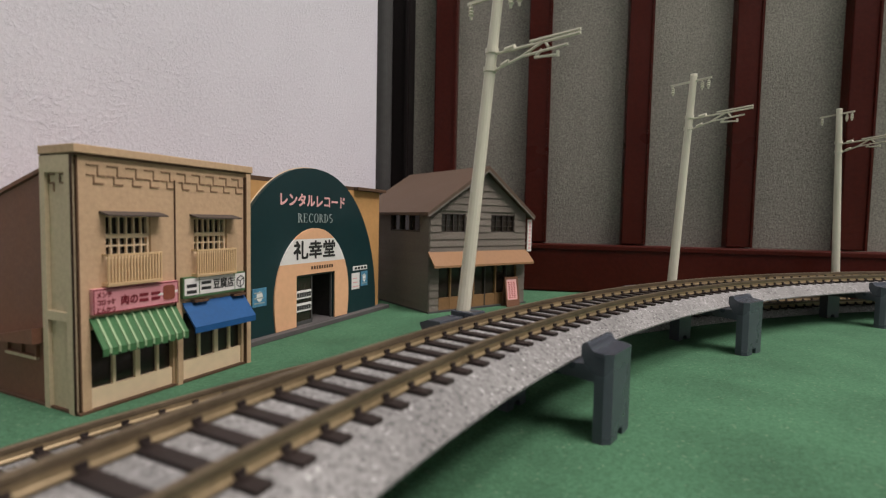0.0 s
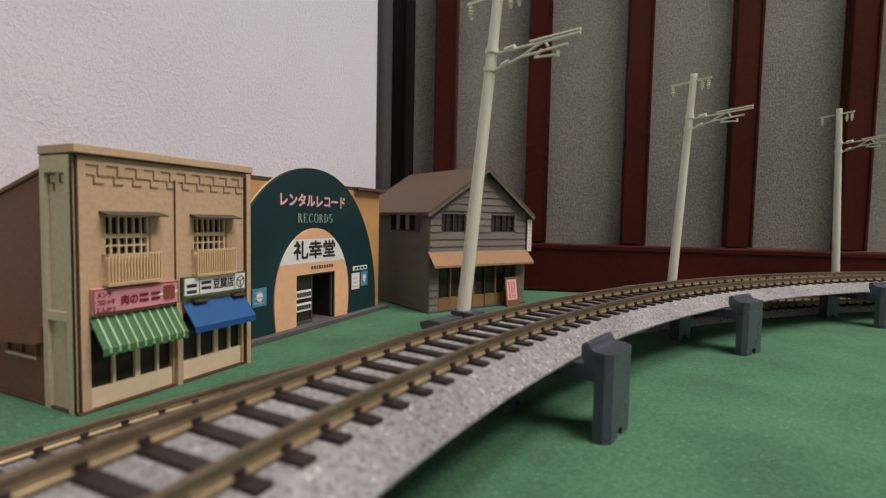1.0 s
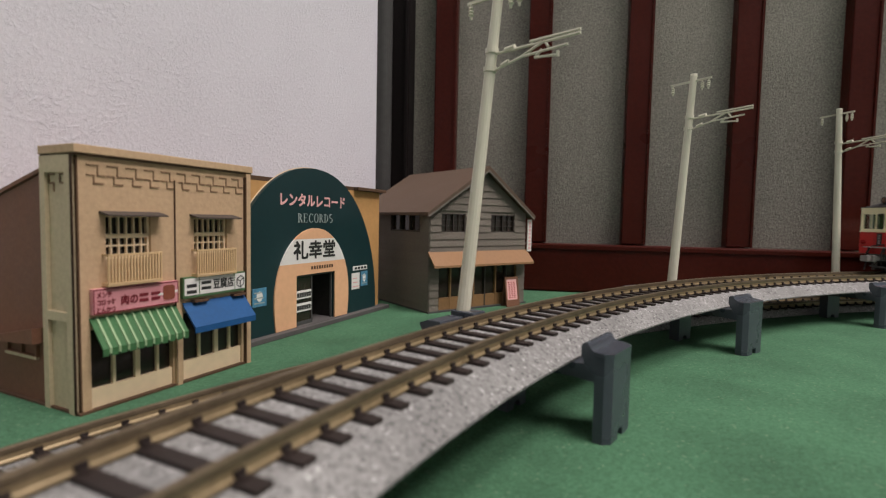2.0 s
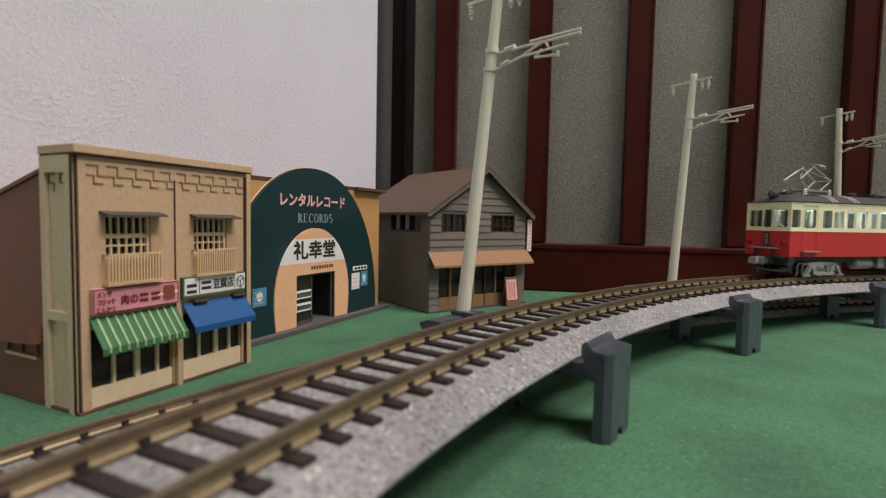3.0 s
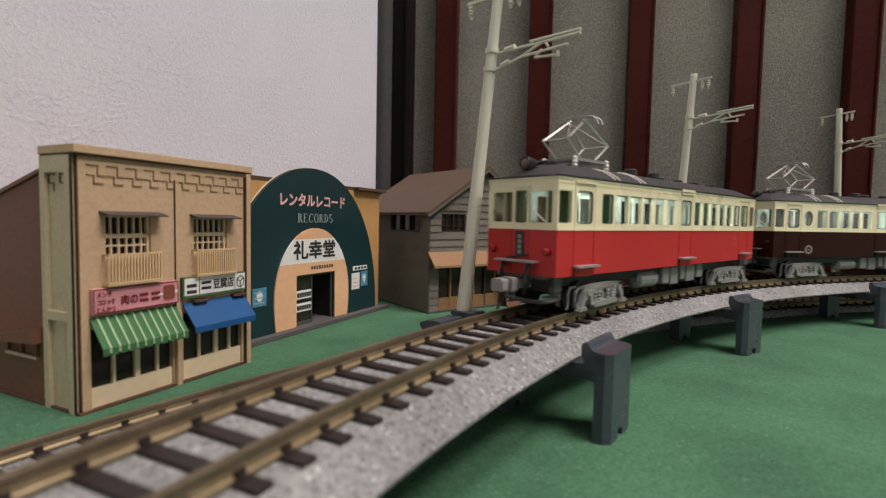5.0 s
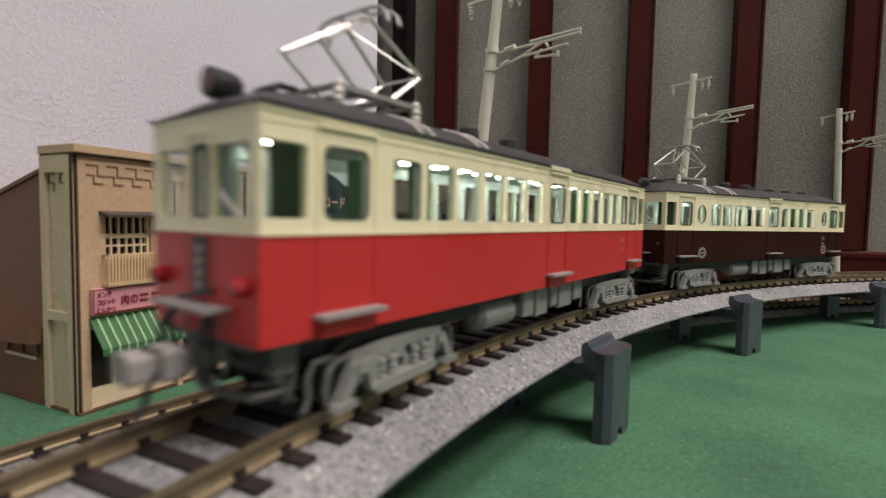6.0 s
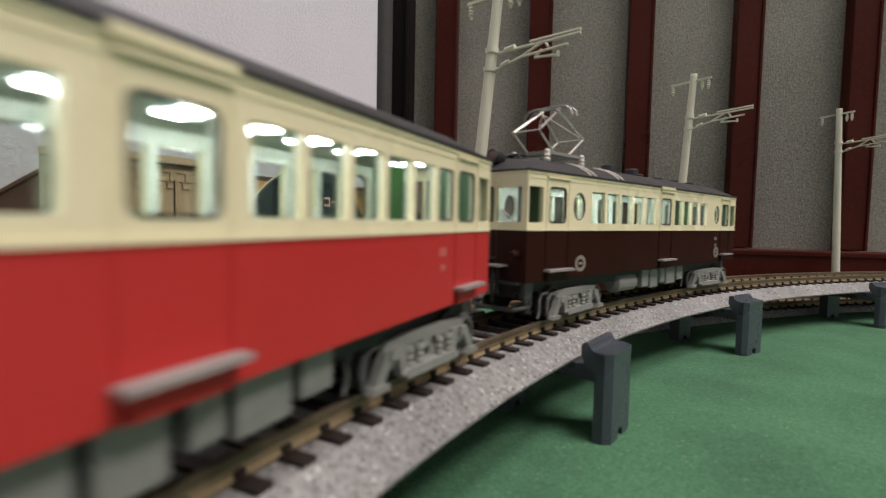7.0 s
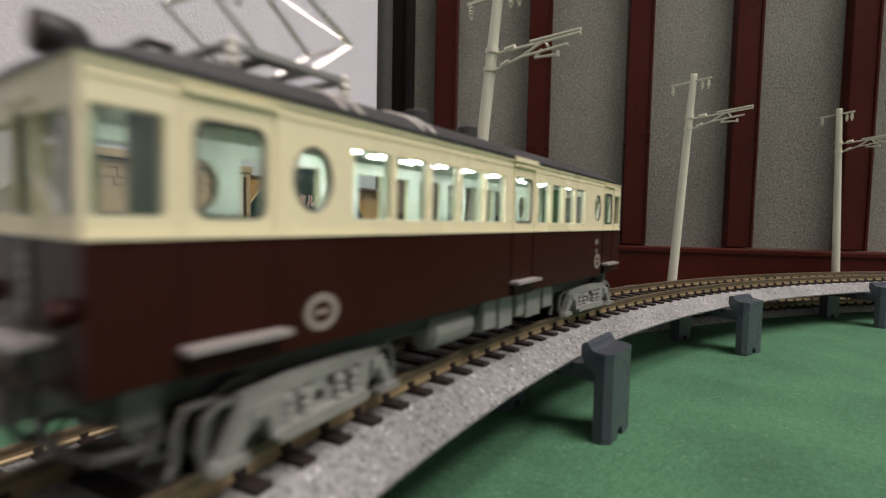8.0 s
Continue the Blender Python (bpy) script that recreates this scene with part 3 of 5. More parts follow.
# ---- the street of paper and card houses ----
def twin_shop():
    ob = thing("shop_building", "tan card twin shop with striped and blue awnings", "shop", at(-53.3, 72.4, 0, 65.1))
    W, H, D = 32.0, 40.0, 35.0
    # front wall with its openings
    wins = ((3.9, 11.2, 23.0, 29.8), (19.4, 26.7, 23.0, 29.6))
    doors = ((1.5, 15.0, 0.3, 12.5), (17.0, 30.2, 0.3, 12.5))
    bm = plate(B(), rect(0, W, 0, H - 1.4), [rect(a, b, c, d) for a, b, c, d in wins + doors], FRONT, 0, -1.2)
    part("front_wall", bm, TAN, ob)
    bm = B()
    box(bm, 0, 1.1, 1.2, 8.3, 0, H - 1.4)
    part("side_wall", bm, TANPALE, ob, "pale tan side strip")
    bm = B()
    for u0, u1 in ((15.25, 16.35), (30.9, 32.0)):
        box(bm, u0, u1, -0.7, 0.0, 0, 12.6 if u0 == 15.25 else H - 1.5)
    box(bm, 15.5, 16.1, -0.35, 0, 12.6, H - 4)
    part("pilaster", bm, TAN, ob)
    bm = B()
    for y0, y1 in ((0.6, 2.0), (7.0, 8.3)):
        box(bm, -0.6, 0.0, y0, y1, 0, H - 1.5)
    box(bm, -0.6, 0.0, 2.0, 7.3, 13.8, 15.2)
    box(bm, -0.6, 0.0, 2.0, 7.3, H - 4, H - 1.5)
    part("side_frame", bm, TANPALE, ob)
    bm = B()
    for z in (0.2, 15.3):
        box(bm, -0.15, 0.02, 2.05, 2.35, z, z + (13.4 if z < 1 else H - 19.5))
        box(bm, -0.62, -0.55, 0.0, 0.6, 0, H - 1.5)
    box(bm, -0.1, 0.14, -0.1, 0.3, 0, H - 1.6)
    box(bm, 15.3, 15.42, -0.71, -0.05, 0, 12.6)
    box(bm, 15.42, 15.52, -0.36, -0.02, 12.6, H - 4)
    box(bm, 30.75, 30.95, -0.72, -0.02, 0, H - 2.2)
    part("burnt_edge", bm, BURNT, ob, "laser-burnt brown card edges")
    bm = box(B(), -0.7, W + 0.5, -0.8, 8.4, H - 1.25, H, 0.1)
    part("cornice", bm, TAN, ob)
    # thin dark strip paints the shade under the cornice in the burnt brown
    bm = box(B(), -0.45, W + 0.3, -0.55, 8.35, H - 1.55, H - 1.26)
    part("cornice_shadow_strip", bm, BURNT, ob)
    # stepped brick relief under the cornice; the dark colour paints its thin shadow
    for i in range(10):
        u = 1.3 + i * 2.95
        bm = B()
        z = 37.1
        for a, b, c, d in ((0.0, 1.7, z, z + 0.22), (1.5, 1.72, z - 1.35, z + 0.1), (1.5, 2.75, z - 1.5, z - 1.28), (0.0, 1.1, z - 1.5, z - 1.28), (0.95, 1.17, z - 2.6, z - 1.4), (0.95, 2.5, z - 2.7, z - 2.48)):
            box(bm, u + a, min(u + b, 31.4), -0.12, 0.05, c, d)
        part("brick_relief", bm, RELIEF, ob, "stepped brick relief line with its shadow in the colour")
    for k, y in enumerate((2.6, 5.4)):
        bm = B()
        for a, b, c, d in ((0, 1.5, 35.6, 35.9), (1.2, 1.5, 34.4, 35.6), (0, 1.2, 34.3, 34.6), (0, 0.3, 33.2, 34.4)):
            box(bm, -0.12, 0.05, y + a, y + b, c, d)
        part("brick_relief", bm, RELIEF, ob)
    # upper windows
    for i, (a, b, c, d) in enumerate(wins):
        w = new("window")
        w.parent = ob
        part("pane", box(B(), a, b, 1.25, 1.45, c, d), DARKGLASS, w)
        bm = B()
        box(bm, a, b, 0.5, 1.2, c + 3.2, c + 3.9)
        box(bm, a, a + 0.35, 0.5, 1.2, c, d)
        box(bm, b - 0.35, b, 0.5, 1.2, c, d)
        box(bm, a, b, 0.5, 1.2, c, c + 0.35)
        box(bm, a, b, 0.5, 1.2, d - 0.3, d)
        for k in range(1, 6):
            u = a + (b - a) * k / 6
            box(bm, u - 0.12, u + 0.12, 0.6, 1.1, c, d)
        box(bm, a, b, 0.6, 1.1, c + 1.9, c + 2.15)
        part("lattice", bm, CREAMCARD, w, "pale wooden lattice")
        bm = extrude(B(), [(0, 0.9), (-2.4, 0.35), (-2.4, 0.1), (0, 0.55)], lambda u, v, e: (e, u, d + v - 0.25), a - 0.9, b + 1.5)
        part("hood", bm, HOODBROWN, ob, "thin dark window hood")
        # balcony rail
        bal = new("balcony")
        bal.parent = ob
        bm = B()
        z0, z1, y = 19.2, 23.9, -1.5
        for z in (z0, z1 - 0.3):
            box(bm, a - 0.6, b + 0.9, y - 0.15, y + 0.15, z, z + 0.3)
            for u in (a - 0.6, b + 0.6):
                box(bm, u, u + 0.3, y, 0.0, z, z + 0.3)
        box(bm, a - 0.6, b + 0.9, y - 0.1, 0, z0 - 0.25, z0)
        part("rail", bm, PALEWOOD, bal)
        n = 17
        for k in range(n + 1):
            u = a - 0.6 + (b - a + 1.2) * k / n
            part("baluster", box(B(), u, u + 0.22, y - 0.11, y + 0.11, z0 + 0.3, z1 - 0.3), PALEWOOD, bal)
    # signs
    sign = new("pink_sign")
    sign.parent = ob
    part("board", box(B(), 1.4, 15.5, -0.9, -0.1, 14.8, 18.7, 0.06), PINK, sign, "pink butcher sign board")
    F = lambda u, v, d: (u, -1.0 - d, v)
    bm = B()
    for u0, u1, v0, v1 in ((1.45, 15.45, 14.85, 15.0), (1.45, 15.45, 18.5, 18.65), (1.45, 1.6, 15, 18.5), (15.3, 15.45, 15, 18.5)):
        box(bm, u0, u1, -0.96, -0.88, v0, v1)
    part("border", bm, MAROON, sign)
    for k, t in enumerate(("メンチ", "コロッケ", "とんかつ")):
        words("lettering", t, 1.9, 17.3 - k * 1.15, 0.85, 2.2 + 0.5 * (k > 0), MAROON, sign, 0.0, F, 0.06)
    words("lettering", "肉の", 5.5, 15.8, 1.5, 2.6, MAROON, sign, 0.0, F, 0.1)
    for k in range(2):
        bm = B()
        u = 8.5 + k * 2.0
        for v in (0.1, 0.95):
            box(bm, u, u + 1.5, -0.98, -0.9, 15.8 + v, 16.3 + v)
        part("lettering_bar", bm, MAROON, sign)
    bm = extrude(B(), rrect(12.6, 14.7, 15.6, 18.1, 0.5), F, -0.1, 0.03)
    part("ham_picture", bm, MEATBROWN, sign)
    bm = box(B(), 11.7, 12.6, -0.97, -0.9, 16.5, 16.9)
    box(bm, 14.7, 15.3, -0.97, -0.9, 16.7, 17.1)
    part("bone_picture", bm, WHITECARD, sign)
    sign = new("white_sign")
    sign.parent = ob
    part("board", box(B(), 16.4, 30.4, -0.9, -0.1, 15.2, 19.0, 0.06), GREENINK, sign, "white tofu shop sign board with green edge")
    bm = B()
    for a, b in ((16.65, 19.6), (19.8, 27.6), (27.8, 30.2)):
        box(bm, a, b, -0.95, -0.88, 15.7, 18.75)
    part("face", bm, WHITECARD, sign)
    words("lettering", "豆腐店", 22.6, 16.3, 1.9, 4.7, BLACKINK, sign, 0.0, F, 0.1)
    bm = B()
    for v in (16.45, 17.45):
        box(bm, 20.1, 22.2, -0.98, -0.9, v, v + 0.55)
    for v in (16.0, 17.1):
        box(bm, 17.1, 19.1, -0.98, -0.9, v, v + 0.6)
    part("lettering_bar", bm, BLACKINK, sign)
    bm = B()
    cube = [(28.2, 16.5), (29.0, 16.0), (29.9, 16.6), (29.9, 17.8), (29.1, 18.3), (28.2, 17.7), (29.0, 17.2)]
    for i, j in ((0, 1), (1, 2), (2, 3), (3, 4), (4, 5), (5, 0), (6, 1), (6, 3), (6, 5)):
        rod(bm, F(*cube[i], 0.0), F(*cube[j], 0.0), 0.09, 5)
    part("tofu_picture", bm, BLACKINK, sign)
    # shop fronts
    for i, (a, b, c, d) in enumerate(doors):
        sf = new("shop_front")
        sf.parent = ob
        part("pane", box(B(), a, b, 1.0, 1.15, c, d), DARKGLASS, sf)
        part("panel", box(B(), a, b, 0.35, 0.95, c, 3.3 + 0.4 * i), CREAMCARD, sf, "cream lower panel")
        for k, f in enumerate(((0.27, 0.55, 0.81), (0.28, 0.56, 0.80))[i]):
            u = a + (b - a) * f
            wd = 0.42 if k == 1 else 0.22
            part("mullion", box(B(), u - wd, u + wd, 0.4, 0.95, 3.3, d), CREAMCARD, sf)
    # awnings
    aw = new("striped_awning")
    aw.parent = ob
    n, y1, z1, z0 = 21, -3.4, 10.0, 14.3
    for k in range(n):
        a, b = 1.3 + 14.2 * k / n, 1.3 + 14.2 * (k + 1) / n
        m = AWNPALE if k % 2 else AWNGREEN
        if k % 2:
            a, b = a + 0.17, b - 0.17
        else:
            a, b = a - 0.17, b + 0.17
        r = 0.16 if k % 2 else 0.0  # the pale stripes stand proud as pleats
        bm = extrude(B(), [(-0.1, z0 + r), (y1 - r, z1 + r), (y1 - r, z1 - 1.1 + 2 * r), (y1 + 0.18, z1 - 1.1 + 2 * r), (y1 + 0.18, z1 - 0.15), (-0.1, z0 - 0.35)], lambda u, v, e: (e, u, v), max(1.3, a), min(15.5, b))
        part("awning_stripe", bm, m, aw)
    aw = new("blue_awning")
    aw.parent = ob
    bm = extrude(B(), [(-0.1, 14.4), (-3.5, 10.4), (-3.5, 9.3), (-3.3, 9.3), (-3.3, 10.1), (-0.1, 14.0)], lambda u, v, e: (e, u, v), 16.8, 30.6)
    part("canopy", bm, AWNBLUE, aw)
    bm = B()
    for u in (18.6, 27.4):
        box(bm, u, u + 3, -1.2, -0.1, 14.3, 14.7)
    part("bracket", bm, BURNT, aw)
    # brown rear part with a lean-to roof
    prof = [(8.3, 0), (D, 0), (D, 28.9), (8.3, 36.3)]
    bm = extrude(B(), prof, lambda u, v, e: (e, u, v), 0.3, W - 0.3)
    part("rear_body", bm, BROWNCARD, ob, "plain brown card rear wall")
    bm = extrude(B(), [(8.45, 36.4), (D + 0.6, 28.9), (D + 0.6, 29.5), (8.45, 37.0)], lambda u, v, e: (e, u, v), -0.1, W + 0.1)
    part("roof", bm, BROWNCARD, ob)
    bm = extrude(B(), [(9.4, 9.8), (24, 8.9), (24, 9.4), (9.4, 12.2)], lambda u, v, e: (-e, u, v), -0.2, 1.6)
    part("side_canopy", bm, BROWNCARD, ob)
    w = new("side_window")
    w.parent = ob
    part("frame", plate(B(), rect(11.2, 20.0, 7.0, 9.2), [rect(11.7, 15.4, 7.5, 9.0), rect(15.8, 19.6, 7.5, 9.0)], lambda u, v, e: (-e, u, v), -0.25, 0.2), BROWNCARD, w)
    part("sill", box(B(), -0.4, 0.2, 11.2, 20.0, 6.9, 7.3), TANPALE, w)
    part("plinth", box(B(), -0.5, W + 0.2, -0.5, D, 0.0, 0.35), BURNT, ob, "burnt card base edge")
    return ob


def serif_letter(letter, u, v, w, h, material, parent):
    """One roman capital with slab serifs, its lower left corner at (u, v) of a facade."""
    P = lambda a, b, d: FRONT(u + a * w, v + b * h, d)
    bm = B()

    def bar(a0, a1, b0, b1):
        extrude(bm, rect(a0, a1, b0, b1), P, 0.02, 0.08)

    def bow(cu, cv, ru, rv, a0, a1, thick=0.16, thin=0.05):
        inner = oval(cu, cv, ru - thick, rv - thin, 14, a0, a1)
        extrude(bm, oval(cu, cv, ru, rv, 14, a0, a1) + inner[::-1], P, 0.02, 0.08)

    if letter in "RED":
        bar(0.14, 0.30, 0, 1)
        bar(0.02, 0.42, 0, 0.05)
        bar(0.02, 0.14, 0.95, 1)
    if letter == "R":
        bow(0.30, 0.74, 0.42, 0.26, -90, 90)
        extrude(bm, [(0.40, 0.5), (0.56, 0.5), (0.95, 0.0), (0.76, 0.0)], P, 0.02, 0.08)
    elif letter == "E":
        for b in (0.0, 0.48, 0.95):
            bar(0.30, 0.62 if b == 0.48 else 0.80, b, b + 0.05)
        bar(0.76, 0.80, 0.05, 0.25)
        bar(0.76, 0.80, 0.77, 0.95)
    elif letter == "D":
        bow(0.30, 0.5, 0.60, 0.5, -90, 90)
    elif letter == "O":
        bow(0.5, 0.5, 0.46, 0.52, -90, 90)
        bow(0.5, 0.5, 0.46, 0.52, 90, 270)
    elif letter == "C":
        bow(0.52, 0.5, 0.46, 0.52, 45, 315)
        bar(0.80, 0.85, 0.70, 0.98)
    elif letter == "S":
        bow(0.48, 0.74, 0.34, 0.28, 40, 270)
        bow(0.48, 0.25, 0.36, 0.28, -140, 90)
    part("lettering", bm, material, parent)


def record_shop():
    ob = thing("record_shop", "card record shop with a dark green arch front", "shop", at(-44.5, 115.2, 0, 65.0))
    body = B()
    for u0, u1, y0, z0 in ((-9.5, 14.4, 1.2, 0), (31.5, 56.6, 1.2, 0), (14.41, 31.49, 9.4, 0), (14.41, 31.49, 1.2, 15.6)):
        box(body, u0, u1, y0, 24 if z0 == 0 else 9.39, z0, 38.6)
    part("body", body, OCHRE, ob, "ochre card walls")
    bm = box(B(), -9.8, 58.0, 1.25, 25, 38.6, 39.7, 0.1)
    box(bm, 42.0, 58.0, -0.6, 1.3, 38.65, 39.65, 0.1)
    part("roof_edge", bm, BURNT, ob, "brown roof edge")
    CU, RW, TOP = 22.0, 31.0, 43.2
    arch = [(CU + RW, 1.2)] + [(CU + RW * math.cos(radians(a)) ** 0.94, 1.2 + (TOP - 1.2) * math.sin(radians(a)) ** 0.94) for a in range(4, 90, 4)] + [(CU, TOP)]
    arch = arch + [(2 * CU - u, v) for u, v in reversed(arch[:-1])]
    door = rect(14.9, 31.0, 1.25, 14.8)
    bm = plate(B(), arch, [door], FRONT, -1.2, 0.0)
    part("arch_front", bm, ARCHGREEN, ob, "dark bottle green arch panel")
    bm = plate(B(), arch, [door], lambda u, v, d: (CU + (u - CU) * 1.006, d, 1.2 + (v - 1.2) * 1.005), 1.0, 1.18)
    part("arch_edge", bm, CREAMCARD, ob, "pale card arch edge")
    # inner arch: peach with a white band, cut round the doorway
    def half(v):
        t = (v - 8.5) / (27.2 - 8.5) if v > 8.5 else (8.5 - v) / 26.0
        return 15.3 * math.sqrt(max(0.0, 1 - t * t))
    C2 = 22.3
    def band(v0, v1, n):
        vs = [v0 + (v1 - v0) * i / n for i in range(n + 1)]
        return [(C2 + half(v), v) for v in vs] + [(C2 - half(v), v) for v in reversed(vs) if half(v) > 0.01]
    for (v0, v1), m in (((24.3, 27.15), PEACH), ((17.9, 24.3), WHITECARD), ((14.8, 17.9), PEACH)):
        bm = extrude(B(), band(v0, v1, 8), FRONT, 0.0, 0.35)
        part("arch_band", bm, m, ob, "white name band" if m is WHITECARD else "peach arch band")
    for sgn in (-1, 1):
        vs = [1.3 + 13.5 * i / 8 for i in range(9)]
        edge = 14.9 if sgn < 0 else 31.0
        poly = [(C2 + sgn * half(v), v) for v in vs] + [(edge, 14.8), (edge, 1.3)]
        part("arch_band", extrude(B(), poly, FRONT, 0.0, 0.35), PEACH, ob)
    words("lettering", "レンタルレコード", 9.3, 32.9, 3.1, 26.3, PINKINK, ob, 0.06, None, 0.22)
    for k, letter in enumerate("RECORDS"):
        serif_letter(letter, 15.6 + k * 2.13, 28.7, 1.95, 2.35, GREYINK, ob)
    words("lettering", "礼幸堂", 13.6, 18.9, 4.7, 17.0, BLACKINK, ob, 0.42, None, 0.3)
    bm = B()
    for k in range(9):
        box(bm, 20.6 + k * 1.08, 21.3 + k * 1.08, -0.42, -0.34, 16.0, 16.9)
    part("lettering_bar", bm, BURNT, ob)
    # doorway
    dw = new("doorway")
    dw.parent = ob
    part("recess", box(B(), 14.5, 31.4, 9.2, 9.38, 1.3, 15.5), INTERIOR, dw, "dark back of the entrance")
    part("inner_side", box(B(), 14.42, 14.6, 1.25, 9.2, 1.3, 15.5), INTERIOR, dw)
    part("inner_side", box(B(), 31.3, 31.48, 1.25, 9.2, 1.3, 15.5), INTERIOR, dw)
    part("inner_floor", box(B(), 14.6, 31.3, -1.0, 9.2, 1.22, 1.32), STEPGREY, dw, "grey entrance floor")
    bm = B()
    for u in (14.9, 21.7, 30.2):
        box(bm, u, u + 0.4, 0.5, 1.0, 1.35, 14.8)
    box(bm, 14.9, 31, 0.5, 1.0, 14.2, 14.8)
    box(bm, 14.9, 22.1, 0.5, 1.0, 1.35, 2.3)
    part("door_frame", bm, DARKCARD, dw)
    part("glass_pane", box(B(), 15.3, 21.7, 0.7, 0.8, 2.3, 14.2), DARKGLASS, dw)
    for v in (5.0, 8.4):
        part("door_notice", box(B(), 15.3, 21.2, 0.1, 0.45, v, v + 2.2), WHITECARD, dw, "pale notice with dark writing")
        bm = B()
        for k in range(6):
            box(bm, 15.6 + k * 0.92, 16.35 + k * 0.92, 0.03, 0.12, v + 0.45, v + 1.65)
        part("lettering_bar", bm, BLACKINK, dw)
    # posters
    for u, v, w, h, m, n in ((0.2, 8.6, 4.4, 4.4, BLUEINK, "blue printed poster"), (39.6, 8.2, 4.1, 5.0, WHITECARD, "white poster"), (44.4, 8.8, 3.7, 4.6, BLUEINK, "blue and white poster")):
        po = part("poster", box(B(), u, u + w, -0.12, 0.02, v, v + h), m, ob, n)
        bm = B()
        for k in range(3):
            box(bm, u + 0.5, u + w - 0.6 - 0.4 * k, -0.17, -0.1, v + 0.7 + k * 1.25, v + 1.0 + k * 1.25)
        part("print_bar", bm, GREYINK if m is BLUEINK else PINKINK, po)
        if m is BLUEINK:
            part("print_shape", extrude(B(), oval(u + w * 0.5, v + h * 0.55, w * 0.22, h * 0.28, 14), FRONT, 0.1, 0.15), WHITECARD, po)
    bm = box(B(), 40.2, 47.8, -0.12, 0.02, 14.0, 15.3)
    nb = part("notice", bm, WHITECARD, ob)
    bm = B()
    for k in range(4):
        box(bm, 41.0 + k * 1.7, 42.2 + k * 1.7, -0.17, -0.1, 14.3, 15.0)
    part("lettering_bar", bm, BLACKINK, nb)
    bm = box(B(), -9.4, 58.5, -2.2, 1.1, 0.05, 1.2, 0.1)
    part("step", bm, STEPGREY, ob, "grey card step")
    return ob


def timber_house():
    ob = thing("timber_house", "grey clapboard card house with a brown gable roof", "house", at(-4.3, 158.4, 0, 36.2))
    W, D, EAVE, RIDGE, RU = 42.6, 46.0, 32.8, 47.2, 22.4
    outline = [(0, 0), (W, 0), (W, EAVE), (RU, RIDGE), (0, EAVE)]
    wins = ((4.3, 14.3, 26.2, 32.2), (25.6, 37.0, 26.2, 32.2))
    front = (3.6, 38.6, 0.6, 14.4)
    holes = [rect(*h) for h in wins + (front,)]
    part("front_wall", plate(B(), outline, holes, FRONT, 0, -0.9), BOARDGREY, ob)
    SIDE = lambda u, v, d: (-d, u, v)
    swin = (5.2, 24.2, 26.0, 32.4)
    part("side_wall", plate(B(), rect(0.9, D, 0, EAVE), [rect(*swin)], SIDE, 0, -0.9), BOARDGREY, ob)
    part("rear_wall", box(B(), 0, W, D - 0.9, D, 0, EAVE), BOARDGREY, ob)
    part("side_wall", box(B(), W - 0.9, W, 0.9, D - 0.9, 0, EAVE), BOARDGREY, ob)
    part("inner_floor", box(B(), 0.9, W - 0.9, 0.9, D - 0.9, 15.2, 15.8), INTERIOR, ob)
    # clapboards
    def board(u0, u1, z, fn, h=2.35):
        return extrude(B(), [(0, 0), (0.42, 0), (0.12, h), (0, h)], lambda o, v, e: fn(e, z + v, o), u0, u1)
    pitch, k = 2.35, 0
    while k * pitch < RIDGE - 2:
        z = 0.3 + k * pitch
        lo, hi = 0.0, W
        if z > EAVE - 1.5:
            f = (z + pitch - EAVE) / (RIDGE - EAVE)
            lo, hi = RU * f, W - (W - RU) * f
        segs = [(lo, hi)]
        for a, b, c, d in wins + (front,):
            if z + pitch > c + 0.3 and z < d - 0.1:
                nxt = []
                for s, e in segs:
                    if a > s:
                        nxt.append((s, min(e, a)))
                    if b < e:
                        nxt.append((max(s, b), e))
                segs = [g for g in nxt if g[1] - g[0] > 0.1]
        for s, e in segs:
            if e - s > 0.6:
                part("clapboard", board(s, e, z, FRONT), BOARDGREY, ob)
        if z + pitch < EAVE + 0.5:
            ss = [(0, D)] if not (z + pitch > 26.3 and z < 32.3) else [(0, 5.2), (24.2, D)]
            for s, e in ss:
                part("clapboard", board(s, e, z, SIDE), BOARDGREY, ob)
        k += 1
    # windows
    for a, b, c, d in wins:
        w = new("window")
        w.parent = ob
        part("pane", box(B(), a, b, 0.7, 0.8, c, d), DARKGLASS, w)
        bm = B()
        for u in (a, (a + b) / 2 - 0.18, b - 0.36):
            box(bm, u, u + 0.36, -0.1, 0.6, c, d)
        for v in (c, d - 0.3):
            box(bm, a, b, -0.1, 0.6, v, v + 0.3)
        part("frame", bm, SASHBROWN, w)
        bm = B()
        for f in (0.25, 0.75):
            u = a + (b - a) * f
            box(bm, u - 0.12, u + 0.12, 0.3, 0.6, c, d)
        for f in (0.33, 0.66):
            box(bm, a, b, 0.3, 0.6, c + (d - c) * f - 0.1, c + (d - c) * f + 0.1)
        part("glazing_bar", bm, SASHBROWN, w)
    w = new("window")
    w.parent = ob
    part("pane", box(B(), 0.7, 0.8, 5.2, 24.2, 26, 32.4), DARKGLASS, w)
    bm = B()
    for u in (5.2, 11.4, 17.6, 23.7):
        box(bm, -0.35, 0.6, u, u + 0.5, 26, 32.4)
    for v in (26.0, 31.9):
        box(bm, -0.35, 0.6, 5.2, 24.2, v, v + 0.5)
    part("frame", bm, SASHBROWN, w)
    # roof
    sl = (RIDGE - EAVE) / RU
